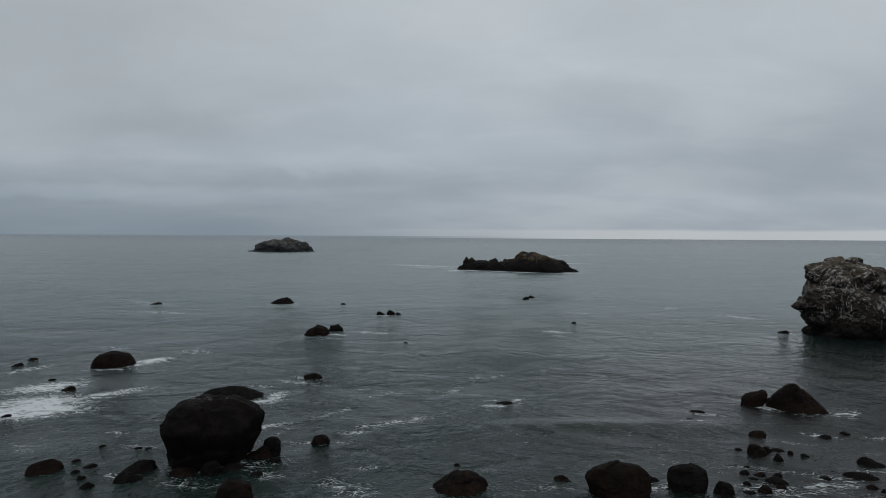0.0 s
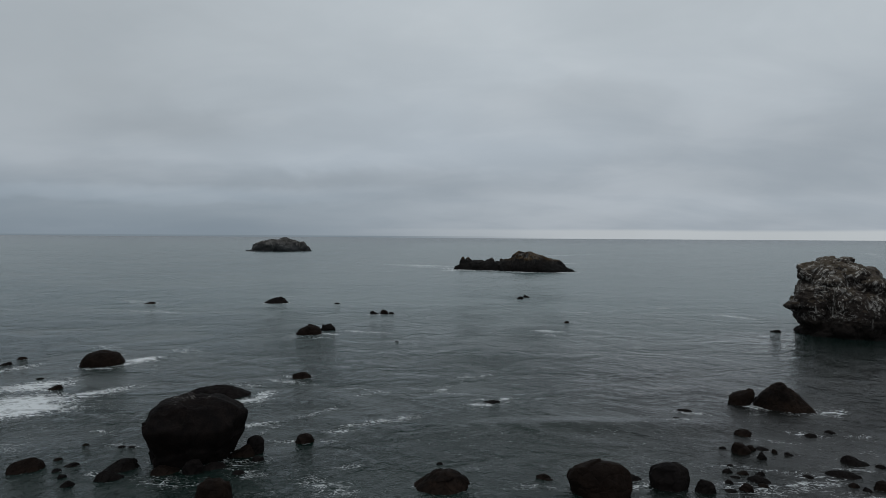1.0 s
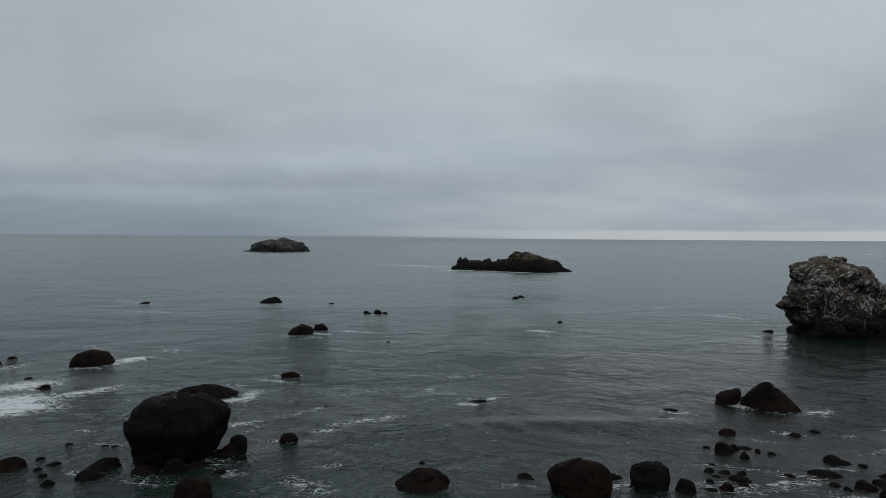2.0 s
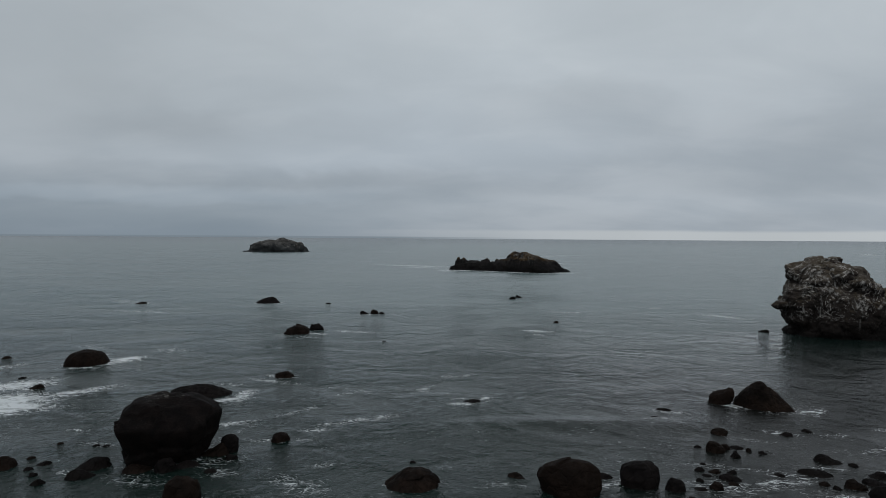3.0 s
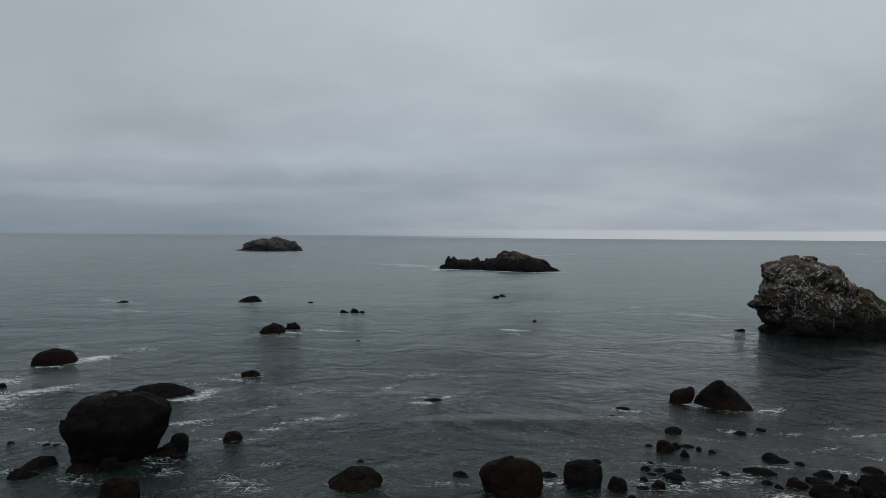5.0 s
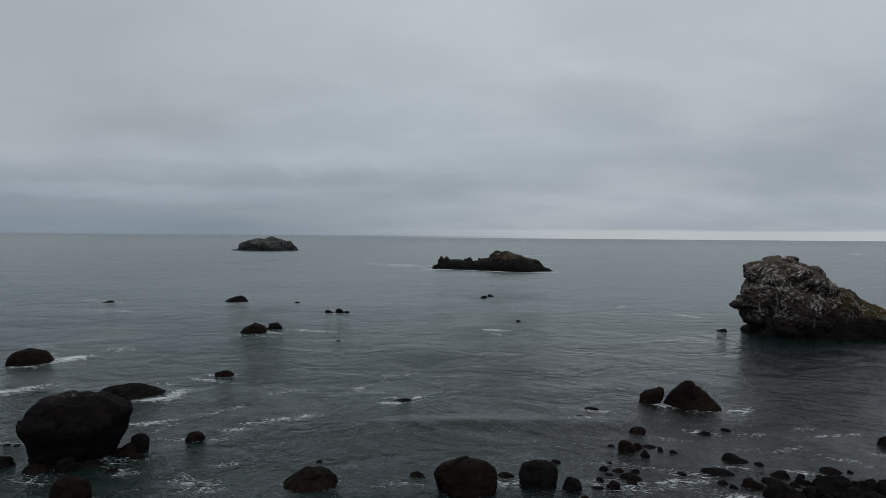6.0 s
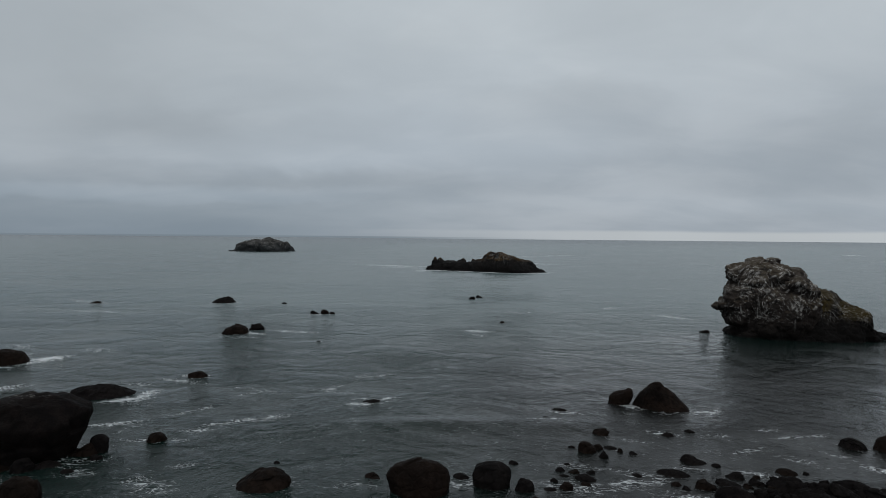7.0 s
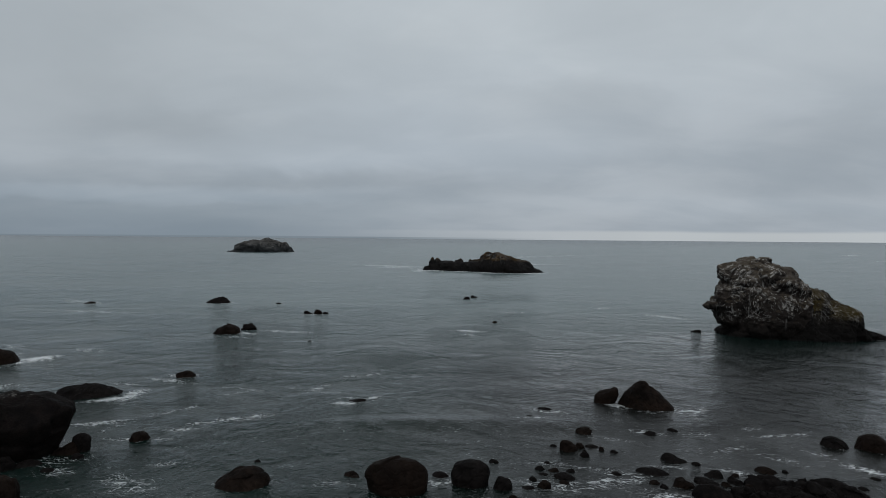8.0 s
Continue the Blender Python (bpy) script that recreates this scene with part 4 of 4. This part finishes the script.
# wash among the rocks on the other side
for x0, y0, x1, y1, wide, strength in (
        (26.0, 65.6, 28.8, 65.2, 0.7, 0.75), (23.6, 62.2, 26.6, 62.5, 0.4, 0.85), (34.6, 68.6, 36.6, 67.0, 0.7, 0.85), (41.4, 64.8, 44.6, 66.6, 0.9, 0.82), (35.0, 58.8, 37.2, 58.0, 0.6, 0.66), (39.8, 57.8, 42.2, 58.6, 0.5, 0.60),
        (45.4, 59.8, 47.6, 60.0, 0.5, 0.66), (46.4, 57.6, 51.0, 58.4, 0.4, 0.70), (50.0, 50.4, 52.4, 47.8, 0.6, 0.85), (48.6, 53.4, 50.0, 52.2, 0.6, 0.6), (44.2, 52.6, 46.2, 50.8, 0.6, 0.55), (28.4, 49.2, 31.4, 47.6, 0.8, 0.60),
        (27.0, 45.6, 32.0, 47.4, 1.1, 0.55), (21.6, 46.6, 26.8, 45.4, 1.0, 0.52), (24.0, 50.4, 28.4, 49.0, 0.6, 0.55), (11.4, 44.6, 15.6, 46.6, 0.8, 0.45), (15.4, 45.4, 17.6, 47.4, 0.7, 0.55), (5.6, 45.4, 9.2, 45.8, 0.9, 0.52),
        (-10.0, 46.4, -5.8, 43.8, 1.2, 0.52), (-8.0, 48.6, -6.2, 49.6, 0.6, 0.48), (33.0, 50.2, 36.6, 49.2, 0.5, 0.5), (38.4, 49.2, 41.2, 47.8, 0.7, 0.58), (31.0, 44.6, 34.0, 43.6, 0.9, 0.52), (40.6, 53.4, 43.2, 54.6, 0.6, 0.42), (30.0, 57.0, 33.4, 56.0, 0.5, 0.4)):
    streak(x0, y0, x1, y1, wide, 1.04 * strength)
# far lines of foam beyond and beside the islets
for x0, y0, x1, y1, wide, strength in (
        (-38.0, 392.0, 2.0, 372.0, 5.0, 1.15), (-56.0, 402.0, -46.0, 400.0, 4.0, 0.5), (-2.0, 326.0, 6.0, 336.0, 4.0, 0.95), (1.0, 338.0, 18.0, 331.0, 4.0, 1.25), (18.0, 331.0, 32.0, 326.0, 3.5, 1.1), (33.0, 321.0, 47.0, 316.5, 4.0, 1.25), (47.0, 316.5, 68.0, 318.0, 4.0, 1.25), (-4.0, 352.0, 10.0, 340.0, 4.0, 0.9), (60.0, 545.0, 160.0, 660.0, 10.0, 0.55), (500.0, 720.0, 520.0, 745.0, 9.0, 1.15), (386.0, 528.0, 406.0, 533.0, 6.0, 1.15), (-26.0, 366.0, -4.0, 362.0, 3.5, 1.0), (58.0, 430.0, 96.0, 425.0, 4.5, 0.9), (330.0, 560.0, 350.0, 540.0, 6.0, 0.5)):
    streak(x0, y0, x1, y1, wide, strength)


# ---- the sea: one sheet to the horizon ----
def sea_sheet():
    middle = np.array([8.0, 0.0])
    depth = 1 / np.linspace(1 / 7800, 1 / 34, 620)[::-1]
    rings = np.r_[np.linspace(2, 33, 16), depth]
    near = np.linspace(-47, 47, 900)
    rest = np.linspace(47, 313, 90)[1:-1]
    angle = np.radians(np.r_[near, rest])
    rows, cols = len(rings), len(angle)
    r, a = np.meshgrid(rings, angle, indexing="ij")
    x, y = middle[0] + r * np.sin(a), middle[1] + r * np.cos(a)
    step = np.maximum(np.gradient(rings)[:, None] * np.ones(cols), r * radians(0.105))
    z = np.zeros_like(x)
    rng = np.random.default_rng(5)
    for k in range(46):
        wave = 1.3 * 1.075 ** k
        head = radians(rng.normal(0, 75 if wave < 6 else 40))
        tall = 0.0066 * wave ** 0.42 * rng.uniform(0.6, 1.3) * (1.0 if wave < 3 else 0.55 if wave < 6 else 0.30)
        phase = 6.283 / wave * (x * math.sin(head) + y * math.cos(head)) + rng.uniform(0, 6.28)
        z += tall * np.sin(phase) * np.clip(wave / (2.5 * step) - 1, 0, 1)
    z /= 1 + (r / 80) ** 2
    patch = lattice(np.c_[x.ravel() / 40, y.ravel() / 22, np.zeros(x.size)]).reshape(x.shape)
    z *= 0.8 + 0.35 * patch
    # three low swells running in to the shore
    for mx, my, long, wide, tall, skew in ((16, 60.5, 20, 1.9, 0.50, 0.04), (9, 98, 13, 2.8, 0.42, -0.05), (-30, 64, 13, 2.0, 0.22, 0.10), (-38, 92, 12, 2.8, 0.18, 0.05)):
        across = (y - my - skew * (x - mx)) / wide
        z += tall * np.exp(-((x - mx) / long) ** 2) * np.exp(-across ** 2)
    foam = np.zeros_like(x)
    for fx, fy, rx, ry, turn, strength, ring in FOAM:
        reach = 3.2 * max(rx, ry) + 2
        inside = (np.abs(x - fx) < reach) & (np.abs(y - fy) < reach)
        c, s = math.cos(radians(turn)), math.sin(radians(turn))
        u, v = x[inside] - fx, y[inside] - fy
        u, v = u * c + v * s, v * c - u * s
        if ring:
            off = (np.hypot(u / rx, v / ry) - 1) * min(rx, ry)
            wide = 0.35 + 0.30 * min(rx, 4) * (1.0 + 0.6 * np.clip(u / rx, -1, 1))
            value = strength * np.exp(-np.clip(off, 0, None) / wide)
        else:
            value = strength * np.exp(-(np.hypot(u / rx, v / ry) / 1.0) ** 2.2)
        foam[inside] = np.maximum(foam[inside], value)
    # thin scum in the shallows near the shore
    foam = np.maximum(foam, (0.10 + 0.09 * np.clip((x - 8) / 16, 0, 1)) * np.clip((66 - y) / 20, 0, 1) * (0.75 + 0.5 * patch))
    foam = np.maximum(foam, 0.10 * np.clip((120 - y) / 60, 0, 1))
    z += 0.10 * np.clip(foam - 0.5, 0, 1)
    points = np.c_[x.ravel(), y.ravel(), z.ravel()]
    points = np.vstack([points, [[middle[0], middle[1], 0]]])
    i = np.arange(rows - 1)[:, None] * cols
    j = np.arange(cols)[None, :]
    k = (j + 1) % cols
    quads = np.stack([i + j, i + k, i + cols + k, i + cols + j], axis=-1).reshape(-1, 4)[:, ::-1]
    hub = len(points) - 1
    cap = np.c_[np.arange(cols), (np.arange(cols) + 1) % cols, np.full(cols, hub)]
    data = bpy.data.meshes.new("sea")
    data.vertices.add(len(points))
    data.vertices.foreach_set("co", points.ravel())
    loops = np.r_[quads.ravel(), cap.ravel()]
    data.loops.add(len(loops))
    data.loops.foreach_set("vertex_index", loops)
    data.polygons.add(len(quads) + len(cap))
    starts = np.r_[np.arange(len(quads)) * 4, len(quads) * 4 + np.arange(len(cap)) * 3]
    data.polygons.foreach_set("loop_start", starts)
    data.polygons.foreach_set("use_smooth", [True] * len(starts))
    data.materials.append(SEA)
    data.update(calc_edges=True)
    data.validate()
    layer = data.attributes.new("foam", "FLOAT", "POINT")
    layer.data.foreach_set("value", np.r_[foam.ravel(), 0.0])
    return tagged(new("water", data), "grey-green choppy sea with threads of white foam", "sea", kind="structure")


sea_sheet()


# ---- the shore behind and below the camera ----
def shore():
    xs, ys = np.linspace(-260, 260, 131), np.r_[np.linspace(-160, 30, 60), np.linspace(34, 75, 20)]
    x, y = np.meshgrid(xs, ys)
    lie = 33 + 4 * lattice(np.c_[x.ravel() / 45, x.ravel() * 0, x.ravel() * 0]).reshape(x.shape)
    z = 0.055 * (lie - y) + 0.12 * rough_noise(np.c_[x.ravel() / 9, y.ravel() / 9, x.ravel() * 0], 3).reshape(x.shape)
    z = np.where(y > lie, -0.10 * (y - lie) - 0.35, z)
    cols = len(xs)
    faces = [[r * cols + c, r * cols + c + 1, (r + 1) * cols + c + 1, (r + 1) * cols + c] for r in range(len(ys) - 1) for c in range(cols - 1)]
    ob = new("ground", mesh_of("ground", np.c_[x.ravel(), y.ravel(), z.ravel()], faces, SHINGLE))
    return tagged(ob, "dark shingle beach sloping into the sea", "beach", kind="structure")


shore()
